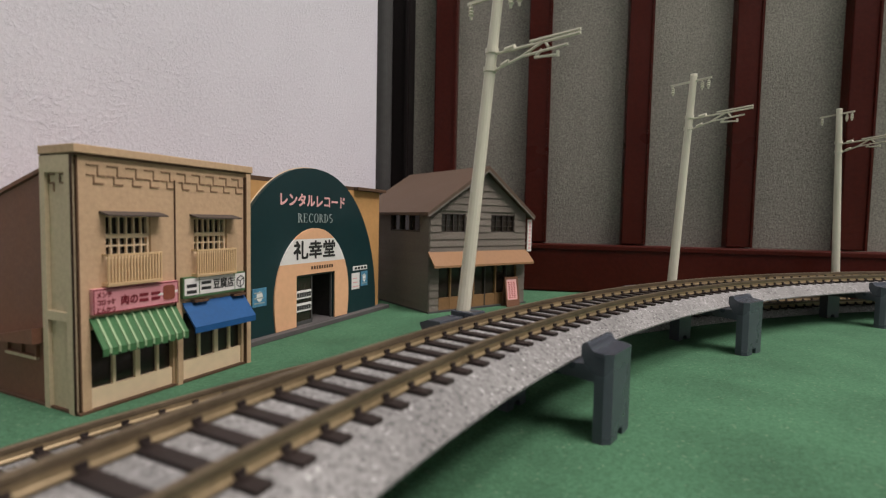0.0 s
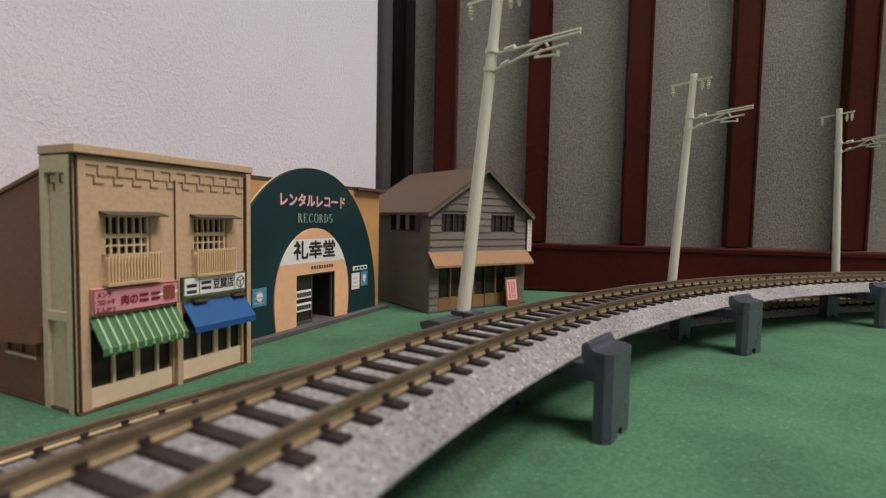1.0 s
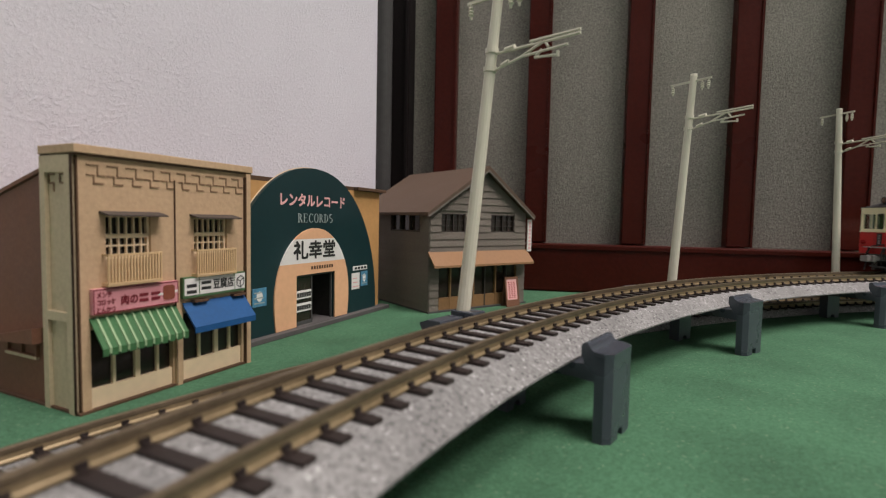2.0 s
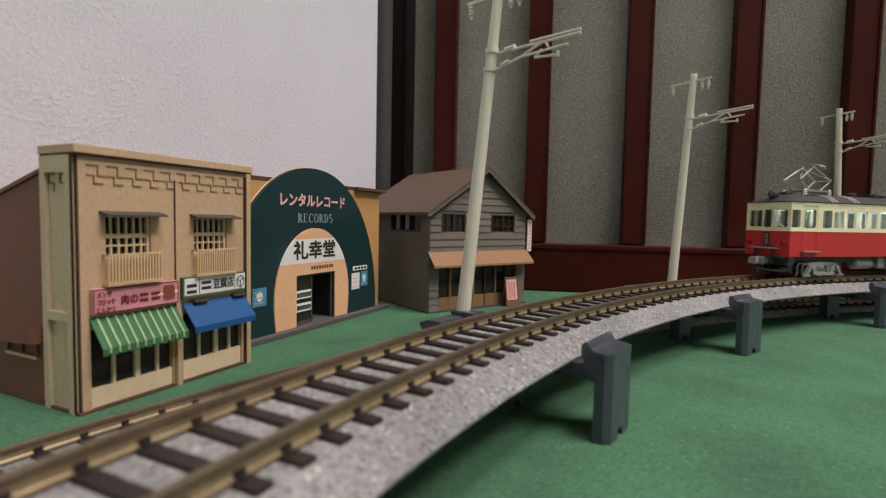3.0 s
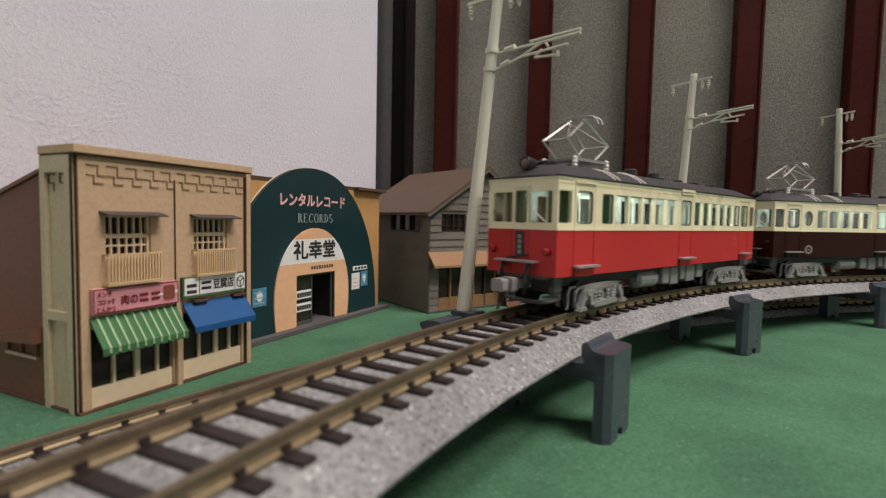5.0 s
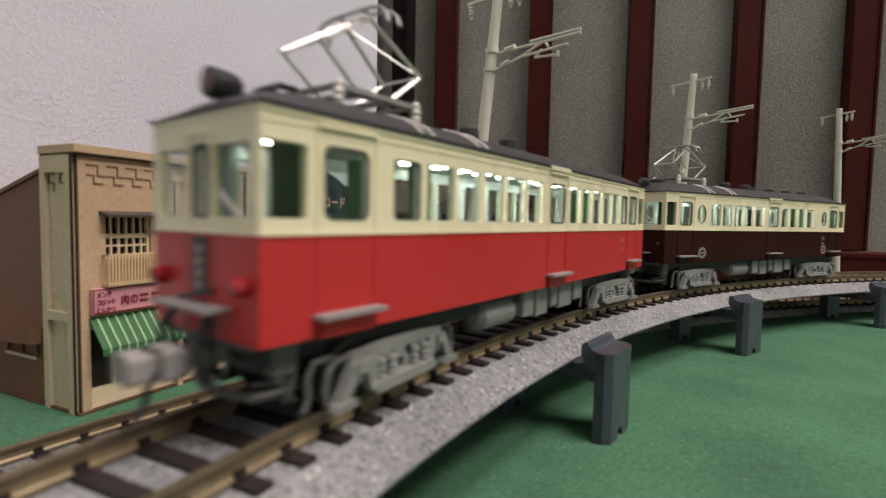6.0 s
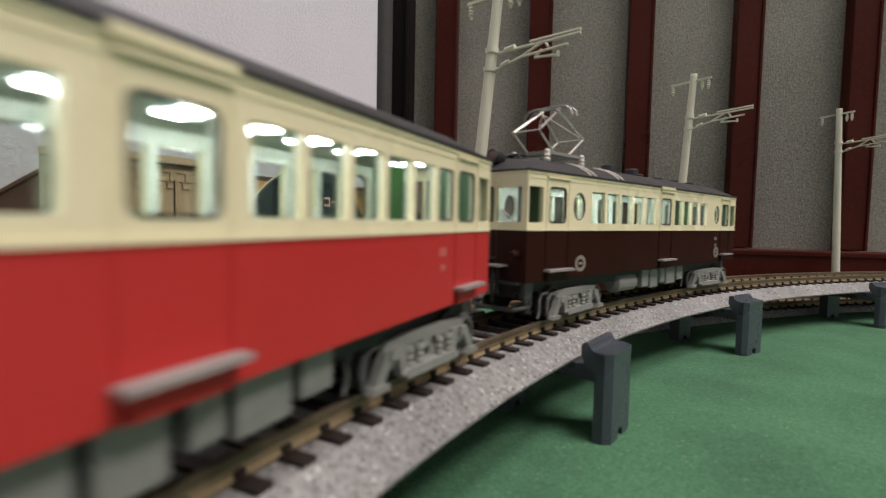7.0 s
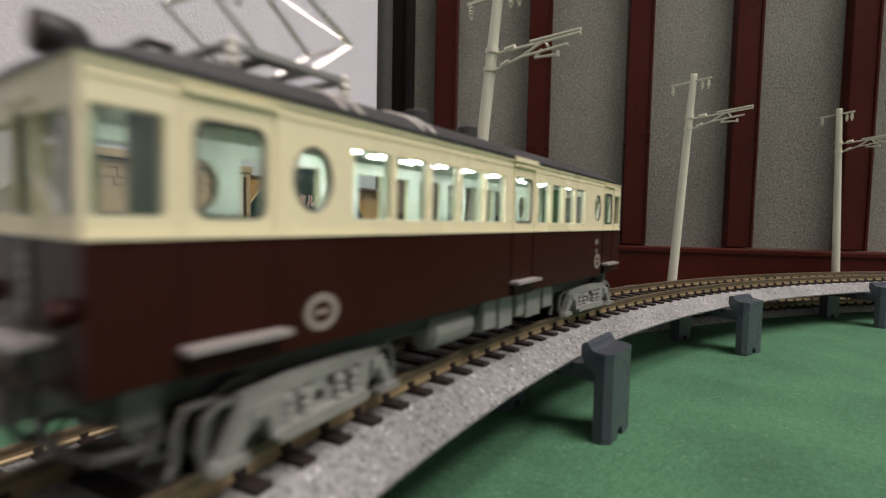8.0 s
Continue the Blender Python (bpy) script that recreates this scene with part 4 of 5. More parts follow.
    for sgn, span in ((-1, RU + 2.6), (1, W - RU + 2.6)):
        s = (RIDGE - EAVE) / (RU if sgn < 0 else W - RU)
        poly = [(RU, RIDGE + 0.3), (RU + sgn * span, RIDGE + 0.3 - s * span), (RU + sgn * span, RIDGE + 1.3 - s * span), (RU, RIDGE + 1.5)]
        part("roof_slope", extrude(B(), poly, lambda u, v, e: (u, e, v), -2.6, D + 2), ROOFBROWN, ob, "brown card roof slope")
        bar = [(RU, RIDGE - 0.5), (RU + sgn * (span - 0.3), RIDGE - 0.5 - s * (span - 0.3)), (RU + sgn * (span - 0.3), RIDGE + 0.29 - s * (span - 0.3)), (RU, RIDGE + 0.29)]
        part("barge_board", extrude(B(), bar, lambda u, v, e: (u, e, v), -2.5, -1.9), BOARDGREY, ob)
    part("plinth", box(B(), -0.6, W + 0.6, -0.8, D, 0.0, 0.5), DARKCARD, ob)
    # shop front under an awning
    a, b, c, d = front
    sf = new("shop_front")
    sf.parent = ob
    part("pane", box(B(), a, b, 0.75, 0.85, c, d), DARKGLASS, sf)
    for k in range(8):
        u = a + (b - a) * k / 7
        part("mullion", box(B(), u - 0.28, u + 0.28, -0.1, 0.7, c, d), WOODDOOR if k % 2 else SASHBROWN, sf)
    part("panel", box(B(), a, b, 0.0, 0.65, c, 4.6), WOODDOOR, sf, "brown wooden lower panels")
    bm = extrude(B(), [(-0.2, 19.9), (-4.2, 15.6), (-4.2, 14.9), (-0.2, 19.2)], lambda u, v, e: (e, u, v), -0.8, 43.4)
    part("awning", bm, AWNBROWN, ob, "tan card awning")
    bm = box(B(), W + 0.3, W + 2.3, -1.2, -0.8, 19.2, 30.8)
    sg = part("hanging_sign", bm, WHITECARD, ob, "white vertical sign with red writing")
    bm = B()
    for k in range(8):
        box(bm, W + 0.8, W + 1.8, -1.3, -1.19, 20.0 + k * 1.3, 20.8 + k * 1.3)
    part("lettering_bar", bm, PINKINK, sg)
    return ob


def sandwich_board():
    p = Vector((-4.3, 158.4)) + 33.6 * Vector((0.807, 0.591)) - 3.0 * Vector((-0.591, 0.807))
    ob = thing("sandwich_board", "wooden sandwich board with a pink poster outside the house", "sign", at(p.x, p.y, 0, 33))
    lean = lambda u, v, d: (u, -d - 1.2 + v * 0.16, v)
    bm = plate(B(), rect(-3.0, 3.0, 0.0, 10.4), [rect(-2.4, 2.4, 2.4, 9.6)], lean, -0.25, 0.25)
    extrude(bm, rect(-3.0, 3.0, 0.0, 10.4), lambda u, v, d: (u, 1.6 - v * 0.12 + d, v), -0.2, 0.2)
    part("frame", bm, BROWNCARD, ob)
    po = part("poster", extrude(B(), rect(-2.4, 2.4, 2.4, 9.6), lean, -0.2, 0.05), PINKINK, ob, "pink poster")
    bm = B()
    for k in range(9):
        for j in range(3):
            u, v = -1.6 + j * 1.15 + 0.2 * (k % 2), 3.0 + k * 0.66
            extrude(bm, rect(u, u + 0.7, v, v + 0.3), lean, 0.0, 0.1)
    part("print_bar", bm, REDLENS, po)


twin_shop()
record_shop()
timber_house()
sandwich_board()


# ---- the train: two cars of the same build in different paint ----
LEN, WID, SKIRT, BELT, TOPZ, BOG = 91.1, 15.2, 6.5, 14.2, 23.0, 31.0
WHEEL = 2.7
MOVERS = []


def bogie(car, sgn):
    bo = new("bogie")
    bo.parent = car
    bo.matrix_basis = at(sgn * BOG, 0, 0, sgn * 6.62)
    bm = box(B(), -4.6, 4.6, -5.0, 5.0, 2.2, 5.0, 0.2)
    part("bolster", bm, BLACKPLASTIC, bo, "black bogie block")
    for y in (-1, 1):
        S = lambda u, v, d: (u, y * (6.0 + d), v)
        bm = B()
        # top beam, spring plank and the pierced plate between them
        extrude(bm, [(-7.4, 3.7), (7.4, 3.7), (7.0, 4.5), (3.0, 4.75), (-3.0, 4.75), (-7.0, 4.5)], S, 0.1, 0.85)
        extrude(bm, [(-4.6, 0.75), (4.6, 0.75), (5.0, 1.2), (4.4, 1.65), (-4.4, 1.65), (-5.0, 1.2)], S, 0.6, 1.7)
        holes = [rrect(c - r, c + r, v - q, v + q, 0.2, 2) for c, r, v, q in ((-3.0, 0.6, 2.7, 0.75), (-1.2, 0.5, 3.15, 0.45), (0.1, 0.5, 2.3, 0.5), (1.5, 0.5, 3.15, 0.45), (3.1, 0.55, 2.7, 0.75))]
        plate(bm, rect(-4.3, 4.3, 1.3, 3.9), holes, S, 0.2, 0.75)
        for x in (-3.5, -1.75, 1.95, 3.6):
            lathe(bm, S(x, 1.6, 1.05), (0, 0, 1), [(0, 0.4), (0.3, 0.52), (0.6, 0.36), (0.9, 0.52), (1.2, 0.36), (1.5, 0.52), (1.9, 0.4)], 8)
        for x in (-1, 1):
            # splayed axle guards, their foot, the outer brake hanger and the guard iron
            extrude(bm, [(x * 4.1, 0.9), (x * 4.9, 0.9), (x * 5.7, 3.8), (x * 4.2, 3.8)], S, 0.25, 1.2)
            extrude(bm, [(x * 6.1, 3.8), (x * 7.3, 3.8), (x * 8.9, 1.0), (x * 7.8, 0.9)], S, 0.3, 1.3)
            extrude(bm, [(x * 5.6, 2.9), (x * 6.9, 2.9), (x * 6.9, 3.8), (x * 5.6, 3.8)], S, 0.5, 1.5)
            extrude(bm, [(x * 7.0, 0.5), (x * 9.6, 0.5), (x * 9.3, 1.05), (x * 7.4, 1.15)], S, 0.4, 1.6)
            lathe(bm, S(x * 6.3, 2.7, 0.2), (0, y, 0), [(0, 1.0), (0.5, 1.0), (0.8, 0.7), (1.0, 0.3)], 12)
        part("side_frame", bm, UNDERGREY, bo, "grey sprung side frame")
        for x in (-1, 1):
            bm = tube(B(), [S(x * 7.2, 4.2, 0.5), S(x * 8.6, 4.3, 0.5), S(x * 9.5, 3.6, 0.5), S(x * 9.8, 2.2, 0.5), S(x * 9.6, 0.9, 0.6)], 0.28)
            tube(bm, [S(x * 8.2, 4.4, -0.3), S(x * 10.2, 4.4, -0.3), S(x * 10.8, 3.3, -0.3), S(x * 10.9, 1.7, -0.2), S(x * 11.3, 0.8, -0.2)], 0.24)
            part("brake_hanger", bm, SHADEDGREY, bo, "brake hanger in shaded grey")
        # added black sheet makes the shaded gaps of the frame dark
        part("backing_plate", extrude(B(), rect(-9.2, 9.2, 1.0, 4.4), S, -0.5, -0.1), BLACKPLASTIC, bo, "black plate standing in for shade behind the frame")
    for x in (-6.3, 6.3):
        bm = B()
        rod(bm, (0, -5.6, 0), (0, 5.6, 0), 0.5, 8)
        for y in (-1, 1):
            lathe(bm, (0, y * 3.9, 0), (0, y, 0), [(0, 3.1), (0.35, 3.15), (0.45, WHEEL), (1.7, WHEEL - 0.05), (1.75, WHEEL - 0.5), (1.5, WHEEL - 0.6), (1.45, 0.9), (1.9, 0.8)], 20)
            for k in range(6):
                a = radians(60 * k)
                rod(bm, (math.cos(a) * 0.8, y * 5.5, math.sin(a) * 0.8), (math.cos(a) * 2.1, y * 5.5, math.sin(a) * 2.1), 0.16, 5)
        w = part("wheelset", bm, DARKSTEEL, bo, "dark steel wheels on an axle")
        w.matrix_basis = at(x, 0, WHEEL)
        MOVERS.append((w, x))


def pantograph(car, x, up):
    p = new("pantograph")
    p.parent = car
    p.matrix_basis = at(x, 0, 25.5)
    bm = B()
    for y in (-3.2, 3.2):
        box(bm, -5.4, 5.4, y - 0.3, y + 0.3, 1.2, 1.7)
    for u in (-5.2, -1.8, 1.8, 5.2):
        box(bm, u - 0.3, u + 0.3, -3.4, 3.4, 1.25, 1.65)
    part("base_frame", bm, UNDERGREY, p, "pale grey base frame")
    for u in (-5.2, 5.2):
        for y in (-3.4, 3.4):
            bm = lathe(B(), (u, y, 0.2), (0, 0, 1), [(-0.3, 0.4), (0.1, 0.55), (0.4, 0.38), (0.7, 0.55), (1.0, 0.4), (1.5, 0.45), (1.8, 0.2)], 10)
            part("insulator", bm, WHITEPRINT, p, "white insulator")
    kn, zk, zt = 6.6, 1.5 + up * 0.42, 1.2 + up
    for e in (-1, 1):
        for y in (-2.7, 2.7):
            part("lower_arm", rod(B(), (e * 2.1, y * 0.95, 1.6), (e * kn, y, zk), 0.2, 8, 0.16), PANTO, p, "bright metal arm")
            part("upper_arm", rod(B(), (e * kn, y, zk), (-e * 0.35, y * 0.62, zt), 0.24, 8, 0.2), PANTO, p, "bright metal arm")
        part("brace", rod(B(), (e * kn, 2.6, zk), (0, -1.5, zt - 0.5), 0.08, 5), PANTO, p)
        part("cross_bar", rod(B(), (e * kn, -2.9, zk), (e * kn, 2.9, zk), 0.13, 6), PANTO, p)
        part("pivot_bar", rod(B(), (e * 2.1, -2.9, 1.6), (e * 2.1, 2.9, 1.6), 0.32, 8), UNDERGREY, p)
        part("spring", rod(B(), (e * 2.1, 0.9, 1.9), (-e * 1.2, 0.9, 1.9), 0.26, 8), UNDERGREY, p)
    bm = B()
    for u in (-0.75, 0.75):
        tube(bm, [(u, -5.0, up - 0.3), (u, -4.7, 0.6 + up), (u, -3.9, 1.25 + up), (u, -2.4, 1.5 + up), (u, 2.4, 1.5 + up), (u, 3.9, 1.25 + up), (u, 4.7, 0.6 + up), (u, 5.0, up - 0.3)], 0.19)
    for y in (-1.7, 1.7):
        rod(bm, (-0.8, y, 1.4 + up), (0.8, y, 1.4 + up), 0.18, 6)
        rod(bm, (0, y, 1.4 + up), (0, y, zt - 0.1), 0.15, 6)
    part("collector_head", bm, HEADGREY, p, "dull grey collector head")


def rail_car(name, label, paint, round_windows, m):
    car = thing(name, label, "train car", m, "cars of the train")
    h, w = LEN / 2, WID / 2
    z0, z1 = 15.4, 20.7
    # windows on one side: start, end, corner radius, sill, head
    wide = 4.35
    side = [(41.7, 45.2, 0.15, z0, z1), (35.5, 40.2, 0.8, z0 - 0.1, z1 + 0.2)]
    if not round_windows:
        side.append((28.9, 32.5, 0.5, z0, z1))
    for a in (23.5, 18.4, 13.3, 8.2, 3.1):
        side.append((a, a + wide, 0.15, z0, z1))
    side.append((-4.3, 0.7, 0.7, z0 - 0.1, z1 + 0.2))
    for a in (-10.3, -15.2, -20.1, -24.9, -29.6):
        if not (round_windows and a == -29.6):
            side.append((a, a + 4.1, 0.15, z0, z1))
    if not round_windows:
        side.append((-33.9, -30.4, 0.4, z0, z1))
    side += [(-40.2, -35.3, 0.8, z0 - 0.1, z1 + 0.2), (-45.0, -41.6, 0.15, z0, z1)]
    outl = [rrect(a, b, c, d, r, 3) for a, b, r, c, d in side]
    if round_windows:
        outl += [oval(31.7, 18.1, 1.75, 2.25), oval(-31.6, 18.1, 1.6, 2.25)]
    for y in (1, -1):
        S = lambda u, v, d: (u, y * (w - d), v)
        part("upper_side", plate(B(), rect(-h, h, BELT, TOPZ), outl, S, 0, 0.55), CREAMPAINT, car, "cream upper body side")
        lo = part("lower_side", plate(B(), rect(-h, h, SKIRT, BELT), [], S, 0, 0.6), paint, car)
        # mouldings, door frames and handrails
        bm = B()
        for a, b in ((34.8, 40.9), (-4.9, 1.3), (-40.9, -34.6)):
            extrude(bm, rect(a, b, 22.1, 22.4), S, -0.28, 0.05)
            for u in (a, b - 0.15):
                extrude(bm, rect(u, u + 0.15, BELT, 22.1), S, -0.14, 0.05)
        extrude(bm, rect(-h, h, BELT - 0.02, BELT + 0.3), S, -0.12, 0.05)
        extrude(bm, rect(-h, h, 21.9, 22.05), S, -0.06, 0.05)
        part("moulding", bm, CREAMPAINT, car)
        for a, b in ((34.8, 40.9), (-4.9, 1.3), (-40.9, -34.6)):
            for u in (a, b - 0.15):
                part("door_edge", extrude(B(), rect(u, u + 0.15, SKIRT, BELT), S, -0.1, 0.05), paint, car)
        for a in (37.8, -1.8, -37.8):
            bm = B()
            extrude(bm, rect(a - 3.4, a + 3.4, 7.95, 8.3), S, -1.3, 0.1)
            part("step_bracket", extrude(B(), rect(a - 2.7, a + 2.7, 6.45, 7.9), S, -0.3, 0.1), paint, car)
            part("door_step", bm, STEPPLASTIC, car, "pale grey door step")
        # glazing
        for poly in outl:
            u0, u1 = min(q[0] for q in poly), max(q[0] for q in poly)
            pane = part("window_pane", extrude(B(), poly, S, 0.28, 0.4), GLASS, car)
            pane.visible_shadow = False
            if len(poly) == 24 or u1 - u0 > 4.5 or (not round_windows and 28 < abs(u0 + u1) / 2 < 33 and u1 - u0 < 3.7):
                cu = sum(q[0] for q in poly) / len(poly)
                cv = sum(q[1] for q in poly) / len(poly)
                inner = [(cu + (a - cu) * 0.92, cv + (b - cv) * 0.93) for a, b in poly]
                part("gasket", plate(B(), poly, [inner], S, -0.03, 0.25), GASKET if paint is BROWNPAINT or len(poly) < 24 else CREAMPAINT, car)
        # lettering too small to read
        bm = B()
        for k in range(2):
            extrude(bm, rect(-32.3 + k * 0.9, -31.7 + k * 0.9, 11.8, 12.7), S, -0.02, 0.05)
            extrude(bm, rect(-32.2 + k * 0.7, -31.8 + k * 0.7, 10.3, 11.0), S, -0.02, 0.05)
        part("lettering_bar", bm, EMBLEM if paint is BROWNPAINT else FADEDPRINT, car)
        if round_windows:
            for u in (30.9, -32.2):
                bm = plate(B(), oval(u, 8.8, 1.6, 1.35), [oval(u, 8.8, 0.95, 0.75)], S, -0.03, 0.02)
                extrude(bm, rect(u - 0.6, u + 0.6, 8.6, 9.0), S, -0.03, 0.02)
                part("emblem", bm, EMBLEM, car, "pale oval emblem ring")
    # ends
    for e in (1, -1):
        F = lambda u, v, d: (e * (h - d), e * u, v)
        holes = [rrect(1.7, 6.5, z0, z1 - 0.1, 0.25, 2), rrect(-6.5, -1.9, z0, z1 - 0.1, 0.25, 2), rrect(-1.25, 1.25, z0 - 0.1, z1 + 0.1, 0.5, 3)]
        part("upper_end", plate(B(), rect(-w + 0.55, w - 0.55, BELT, TOPZ), holes, F, 0, 0.55), CREAMPAINT, car, "cream upper end wall")
        part("lower_end", plate(B(), rect(-w + 0.6, w - 0.6, SKIRT, BELT), [], F, 0, 0.6), paint, car)
        bm = B()
        extrude(bm, rect(-1.9, 1.9, 21.4, 21.65), F, -0.22, 0.05)
        for u in (-1.85, 1.7):
            extrude(bm, rect(u, u + 0.15, BELT, 21.4), F, -0.14, 0.05)
        extrude(bm, rect(-w + 0.1, w - 0.1, BELT - 0.02, BELT + 0.3), F, -0.12, 0.05)
        part("moulding", bm, CREAMPAINT, car)
        for poly in holes:
            pane = part("window_pane", extrude(B(), poly, F, 0.28, 0.4), GLASS, car)
            pane.visible_shadow = False
        part("gasket", plate(B(), holes[2], [rrect(-1.05, 1.05, z0 + 0.1, z1 - 0.1, 0.4, 3)], F, -0.04, 0.25), GASKET, car)
        wip = B()
        rod(wip, F(5.6, z0, -0.2), F(3.0, z0 + 1.9, -0.2), 0.12, 5)
        part("wiper", wip, WHITEPRINT, car)
        bm = B()
        # black destination board; the grey bars below are its marks
        extrude(bm, rect(-0.95, 0.95, 9.6, 13.9), F, -0.15, 0.05)
        part("end_door_panel", bm, BLACKPLASTIC, car, "black destination board on the gangway door")
        for u in (-1.95, 1.8):
            part("door_seam", extrude(B(), rect(u, u + 0.13, SKIRT + 0.4, BELT - 0.05), F, -0.03, 0.02), BLACKPLASTIC, car, "dark seam of the gangway door")
        bm = B()
        for k in range(4):
            extrude(bm, rect(-0.38, 0.38, 10.0 + k * 0.88, 10.65 + k * 0.88), F, -0.2, -0.1)
        part("number_bar", bm, STEPPLASTIC, car)
        for u in (-5.9, 5.9):
            bm = lathe(B(), F(u, 10.6, 0.0), (e, 0, 0), [(0, 0.72), (0.8, 0.68), (1.05, 0.5)], 14)
            part("tail_lamp", bm, REDLENS if paint is REDPAINT else BROWNPAINT, car, "round red tail lamp" if paint is REDPAINT else "round brown tail lamp")
        bm = B()
        extrude(bm, rect(-4.2, 4.2, 8.7, 9.0), F, -2.0, 0.05)
        part("end_step", bm, STEPPLASTIC, car, "pale grey end step")
        bm = B()
        for u in (-3.2, 3.0):
            rod(bm, F(u, 9.0, -0.8), F(u, 7.2, -0.9), 0.22, 6)
            rod(bm, F(u, 7.2, -0.9), F(u * 0.8, 4.6, -0.5), 0.22, 6)
        rod(bm, F(-2.2, 9.2, -0.6), F(2.2, 10.0, -0.4), 0.2, 6)
        part("brake_hose", bm, BLACKPLASTIC, car)
        bm = B()
        extrude(bm, rect(-1.2, 1.2, 4.2, 5.6), F, -3.0, 3.0)
        extrude(bm, rrect(-1.45, 1.45, 3.7, 6.1, 0.4, 2), F, -3.4, -2.0)
        extrude(bm, rrect(-1.3, 1.3, 3.9, 6.0, 0.4, 2), F, -5.6, -4.2)
        extrude(bm, rect(-0.6, 0.6, 4.4, 5.5), F, -4.3, -3.3)
        part("coupler", bm, STEPPLASTIC if e > 0 else BLACKPLASTIC, car, "grey box coupler" if e > 0 else "black coupler")
        bm = box(B(), e * (h - 5.2) - 3.4, e * (h - 5.2) + 3.4, -4.4, 4.4, 3.6, 6.4, 0.3)
        part("end_gear", bm, BLACKPLASTIC, car, "black brake gear under the car end")
        for u in (-5.2, 5.2):
            bm = box(B(), e * (h - 3.2) - 1.0, e * (h - 3.2) + 1.0, u - 0.7, u + 0.7, 3.6, 6.6, 0.2)
            lathe(bm, F(u, 3.6, 3.2), (0, 0, -1), [(0, 0.55), (0.5, 0.5), (0.8, 0.25)], 8)
            tube(bm, [F(u, 3.2, 3.2), F(u * 1.05, 2.2, 3.6), F(u, 1.2, 4.6)], 0.24)
            part("sand_box", bm, SHADEDGREY, car, "grey sand box with its pipe")
        if e > 0:
            for u in (-5.4, 5.4):
                bm = tube(B(), [F(u, 6.5, 4.6), F(u, 4.8, 4.4), F(u, 2.6, 4.2), F(u * 0.96, 1.4, 3.6)], 0.28)
                rod(bm, F(u, 3.0, 4.2), F(u * 0.6, 2.6, 2.2), 0.26, 6)
                part("guard_iron", bm, SHADEDGREY, car, "grey guard iron")
            bm = tube(B(), [F(-5.2, 2.2, 3.4), F(-4.2, 2.0, 1.6), F(-1.5, 1.9, 1.0), F(1.5, 1.9, 1.0), F(4.2, 2.0, 1.6), F(5.2, 2.2, 3.4)], 0.4)
            extrude(bm, rect(-5.6, 5.6, 5.9, 6.5), F, 0.4, 1.4)
            part("pilot", bm, SHADEDGREY, car, "grey pilot bar under the car front")
            bm = tube(B(), [F(-1.4, 4.4, -2.6), F(-1.5, 3.0, -3.2), F(-1.3, 1.6, -3.6), F(-0.6, 0.9, -4.6)], 0.26)
            part("air_hose", bm, BLACKPLASTIC, car, "black hanging air hose")
            for u in (-2.6, 2.4):
                part("brake_hose", tube(B(), [F(u, 8.6, -0.6), F(u * 1.1, 7.0, -1.6), F(u * 1.15, 5.0, -1.7), F(u * 0.9, 3.6, -1.0), F(u * 0.6, 3.2, -0.2)], 0.3), BLACKPLASTIC, car)
        else:
            bm = B()
            extrude(bm, rect(-0.55, 0.55, 4.3, 5.1), F, -7.5, 3.0)
            part("drawbar", bm, DARKGREEN, car, "green drawbar")
    # roof
    prof = [(-w - 0.25, TOPZ - 0.05), (-w - 0.25, TOPZ + 0.25), (-w + 0.8, TOPZ + 1.0), (-w + 2.6, TOPZ + 1.95), (-w + 5.2, TOPZ + 2.65), (0, TOPZ + 2.9)]
    prof = prof + [(-u, v) for u, v in reversed(prof[:-1])]
    bm = B()
    rings = []
    for x, f in ((-h - 0.25, 0.12), (-h + 1.2, 0.45), (-h + 4, 0.82), (-h + 7.5, 1.0), (h - 7.5, 1.0), (h - 4, 0.82), (h - 1.2, 0.45), (h + 0.25, 0.12)):
        rings.append([bm.verts.new((x, u, TOPZ - 0.05 + (v - TOPZ + 0.05) * (f if v > TOPZ + 0.3 else 1))) for u, v in prof])
    k = len(prof)
    for a, b in zip(rings, rings[1:]):
        for i in range(k):
            bm.faces.new((a[i], a[(i + 1) % k], b[(i + 1) % k], b[i]))
    bm.faces.new(rings[0][::-1])
    bm.faces.new(rings[-1])
    part("roof", bm, ROOFGREY, car, "dark grey curved roof")
    bm = box(B(), -h - 0.1, h + 0.1, -w - 0.12, w + 0.12, TOPZ - 0.45, TOPZ - 0.06, 0.05)
    part("eave_band", bm, CREAMPAINT, car)
    for a, b in ((-5.1, 1.5),):
        for y in (-1, 1):
            part("drip_rail", box(B(), a, b, y * (w + 0.28) - 0.12, y * (w + 0.28) + 0.12, TOPZ - 0.35, TOPZ + 0.22), CREAMPAINT, car)
    for u in (13, 3, -8, -18, -28, -38):
        bm = lathe(B(), (u, 2.0 if u % 2 else -2.0, TOPZ + 2.5), (0, 0, 1), [(0, 1.3), (1.2, 1.3), (1.4, 1.0)], 14)
        part("roof_vent", bm, ROOFGREY, car)
    for u in (29.0, 27.3, 19.5, 17.8):
        for k in (1, -1):
            part("roof_cable", tube(B(), [(u - 0.25 * i, k * a, b + 0.1) for i, (a, b) in enumerate(prof[1:5])], 0.14), WHITEPRINT, car, "pale cable over the roof edge")
    bm = lathe(B(), (h - 1.6, 0, TOPZ + 2.5), (1, 0, 0), [(-1.7, 0.5), (-1.2, 0.95), (-0.2, 1.15), (0.9, 1.2), (1.05, 1.1), (0.8, 0.95)], 18)
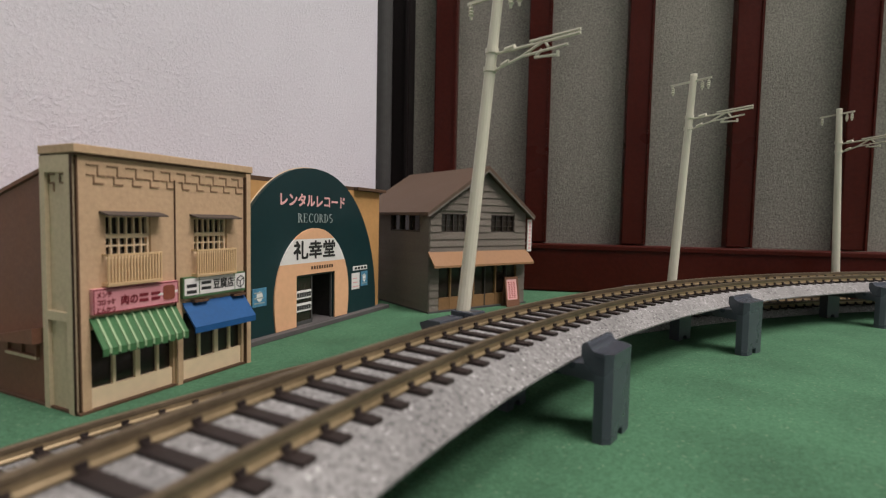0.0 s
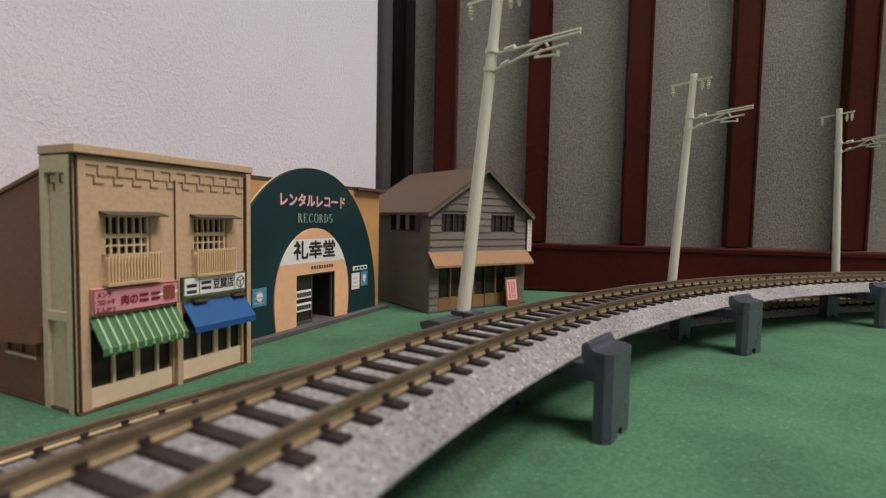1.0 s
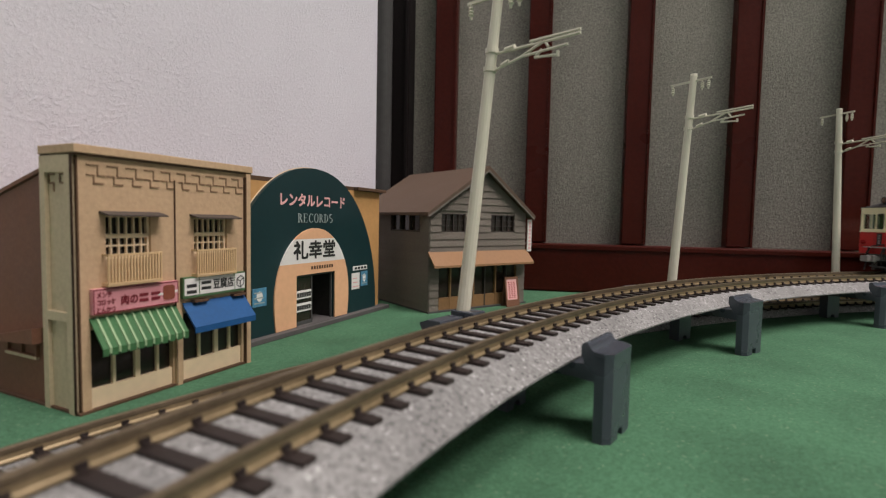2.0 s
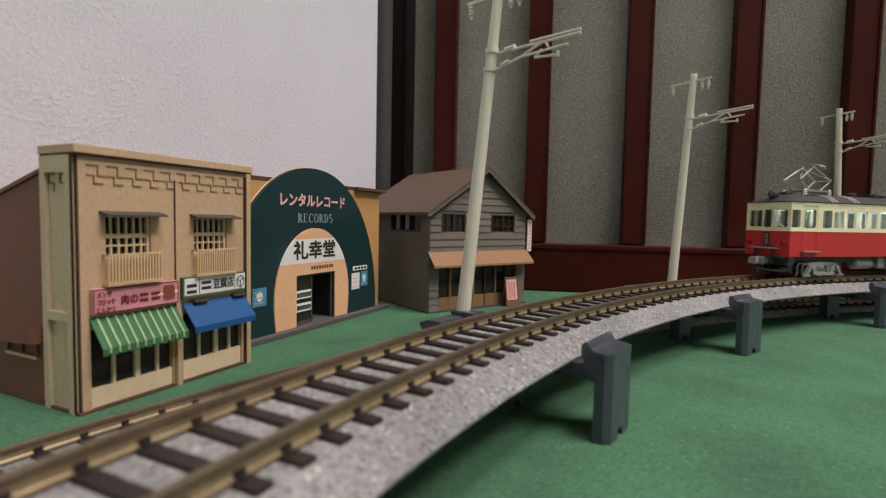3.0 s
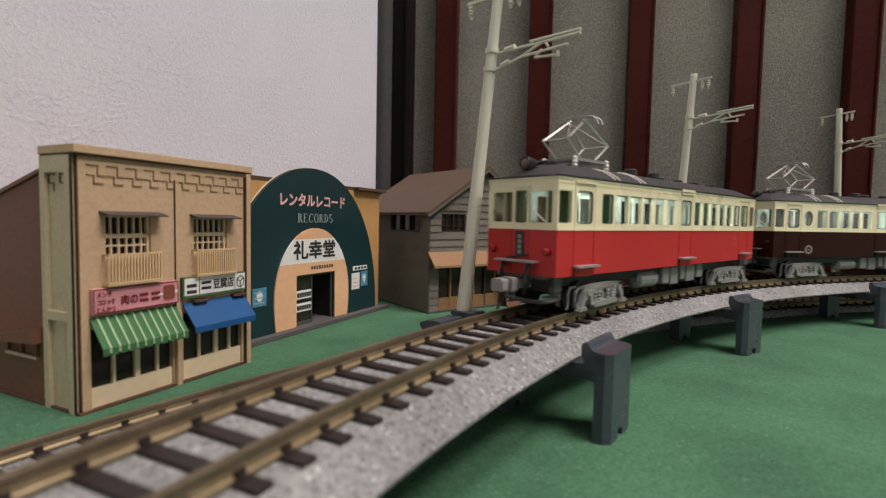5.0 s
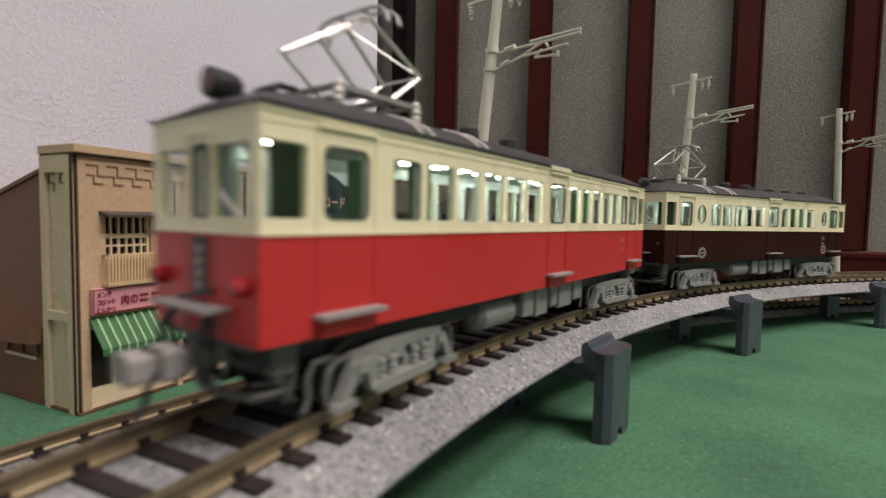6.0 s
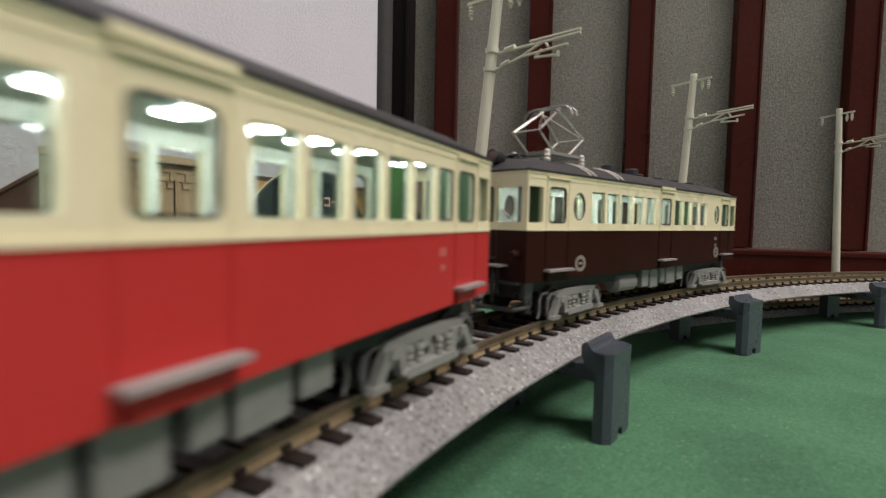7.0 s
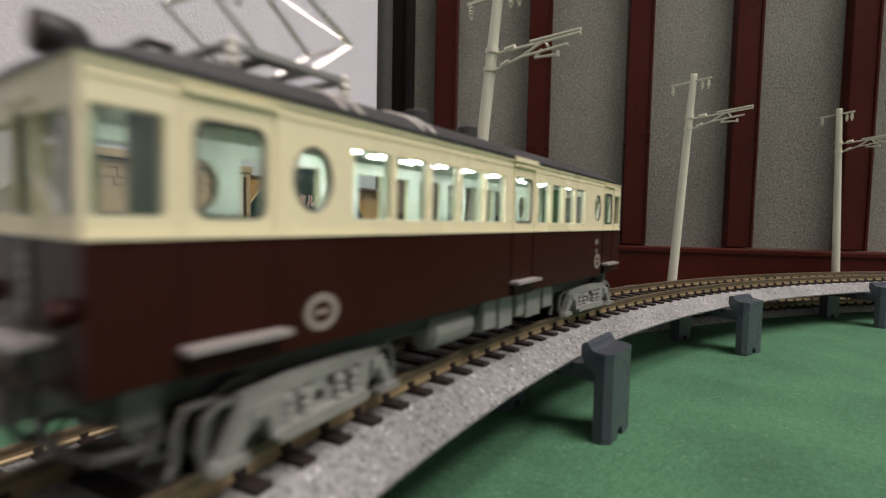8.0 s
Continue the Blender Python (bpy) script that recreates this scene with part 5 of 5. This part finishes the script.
    box(bm, h - 3.0, h - 1.6, -0.6, 0.6, TOPZ + 0.4, TOPZ + 1.8)
    hl = part("headlamp", bm, BLACKPLASTIC, car, "black roof headlamp")
    part("lens", lathe(B(), (h - 0.65, 0, TOPZ + 2.5), (1, 0, 0), [(0, 0.9), (0.2, 0.7), (0.3, 0.3)], 14), LENSGLASS, hl)
    bm = B()
    for y in (-1.3, 1.3):
        tube(bm, [(h - 5.4, y, TOPZ + 1.3), (h - 5.4, y, TOPZ + 3.0), (h - 5.9, y, TOPZ + 3.2), (h - 7.6, y, TOPZ + 3.2)], 0.26)
    rod(bm, (h - 6.0, -1.5, TOPZ + 3.2), (h - 6.0, 1.5, TOPZ + 3.2), 0.3, 8)
    box(bm, h - 7.9, h - 6.6, -1.6, 1.6, TOPZ + 1.7, TOPZ + 2.9, 0.15)
    part("lightning_arrester", bm, BLACKPLASTIC, car, "black bracket and box on the roof")
    pantograph(car, 30.0, 8.2)
    # floor, seats and partitions
    part("floor", box(B(), -h + 0.7, h - 0.7, -w + 0.7, w - 0.7, SKIRT + 0.2, 8.8), BLACKPLASTIC, car)
    part("ceiling_panel", box(B(), -h + 0.7, h - 0.7, -w + 0.7, w - 0.7, 22.0, 22.3), INNERGREEN, car, "pale green inner ceiling")
    for u in (38.2, 25.2, 20.4, 15.4, 10.4, 5.4, -0.9, -8.0, -14.0, -20.0, -27.0, -37.8):
        bm = B()
        for y in (-1.4, 0.0, 1.4):
            for x in (-0.75, 0.0, 0.75):
                box(bm, u + x - 0.3, u + x + 0.3, y - 0.11, y + 0.11, 21.84, 22.0)
        part("saloon_lamp", bm, LED, car, "lit white ceiling lamp grille")
    for y in (-1, 1):
        L = lambda u, v, d: (u, y * (w - d), v)
        part("inner_lining", plate(B(), rect(-h + 0.3, h - 0.3, 8.8, 22.0), [[(q[0], q[1]) for q in poly] for poly in outl], L, 0.64, 0.8), INNERGREEN, car, "pale green inner lining")
    for a, b in ((4.0, 33.6), (-33.6, -6.0)):
        for y in (-1, 1):
            part("bench_seat", box(B(), a, b, y * 5.2 - 1.5, y * 5.2 + 1.5, 8.8, 12.2, 0.3), SEATGREEN, car, "green bench seat")
    for u in (41.2, -41.2):
        for y0, y1 in ((-w + 0.7, -2.6), (2.6, w - 0.7)):
            part("cab_partition", box(B(), u - 0.25, u + 0.25, y0, y1, 8.8, 22.0), SEATGREEN, car, "dark green cab partition")
    for u in (34.0, -34.0, 2.2, -5.6):
        for y in (-1, 1):
            if u > 30 and not round_windows:
                part("saloon_partition", box(B(), 25.1, 25.7, y * 4.5 - 1.3, y * 4.5 + 1.3, 8.8, 22.0), SEATGREEN, car, "dark green saloon partition")
            part("partition_post", box(B(), u - 0.3, u + 0.3, y * 5.0 - 1.9, y * 5.0 + 1.9, 8.8, 14.6), SEATGREEN, car)
    # gear under the floor
    part("under_frame", box(B(), -h + 1.5, h - 1.5, -5.6, 5.6, 4.6, SKIRT + 0.2), BLACKPLASTIC, car)
    bm = lathe(B(), (15.5, 4.9, 4.0), (-1, 0, 0), [(0, 0.8), (0.5, 1.7), (7.5, 1.7), (8.0, 0.8)], 16)
    part("air_tank", bm, UNDERGREY, car, "grey air tank")
    for a, b, za in ((5.2, 2.2, 2.6), (1.4, -2.2, 2.2), (-3.4, -5.6, 3.0), (-6.4, -11.0, 2.4), (-12.0, -15.4, 3.0)):
        for y in (-1, 1):
            part("equipment_box", box(B(), b, a, y * 4.6 - 1.7, y * 4.6 + 1.7, za, 6.2, 0.25), UNDERGREY, car, "grey equipment box")
    part("equipment_box", box(B(), 7.5, 15.5, -6.2, -3.2, 2.6, 6.0, 0.25), UNDERGREY, car)
    for sgn in (1, -1):
        bogie(car, sgn)
    return car


def angle(t):
    """Where the first car's middle is on the curve, in degrees, at t seconds."""
    return 124.98 + 12.1 * (t - 4.5) + 0.04 * (t - 4.5) ** 2


def car_pose(th):
    x, y, _ = polar(math.sqrt(RAD ** 2 - BOG ** 2), th)
    return at(x, y, RAILTOP, th + 90)


red = rail_car("red_train_car", "red and cream model train car with raised pantograph", REDPAINT, False, car_pose(angle(0)))
brown = rail_car("brown_train_car", "dark brown and cream model train car with oval windows", BROWNPAINT, True, car_pose(angle(0) - 22.25))


def motions():
    times = [k * 0.25 for k in range(33)]
    walk(red, [(t, car_pose(angle(t))) for t in times])
    walk(brown, [(t, car_pose(angle(t) - 22.25)) for t in times])
    fine = [k / 15 for k in range(121)]
    for w, x in MOVERS:
        walk(w, [(t, at(x, 0, WHEEL, 0, 0, math.degrees(radians(angle(t) - angle(0)) * RAD / WHEEL))) for t in fine])


motions()
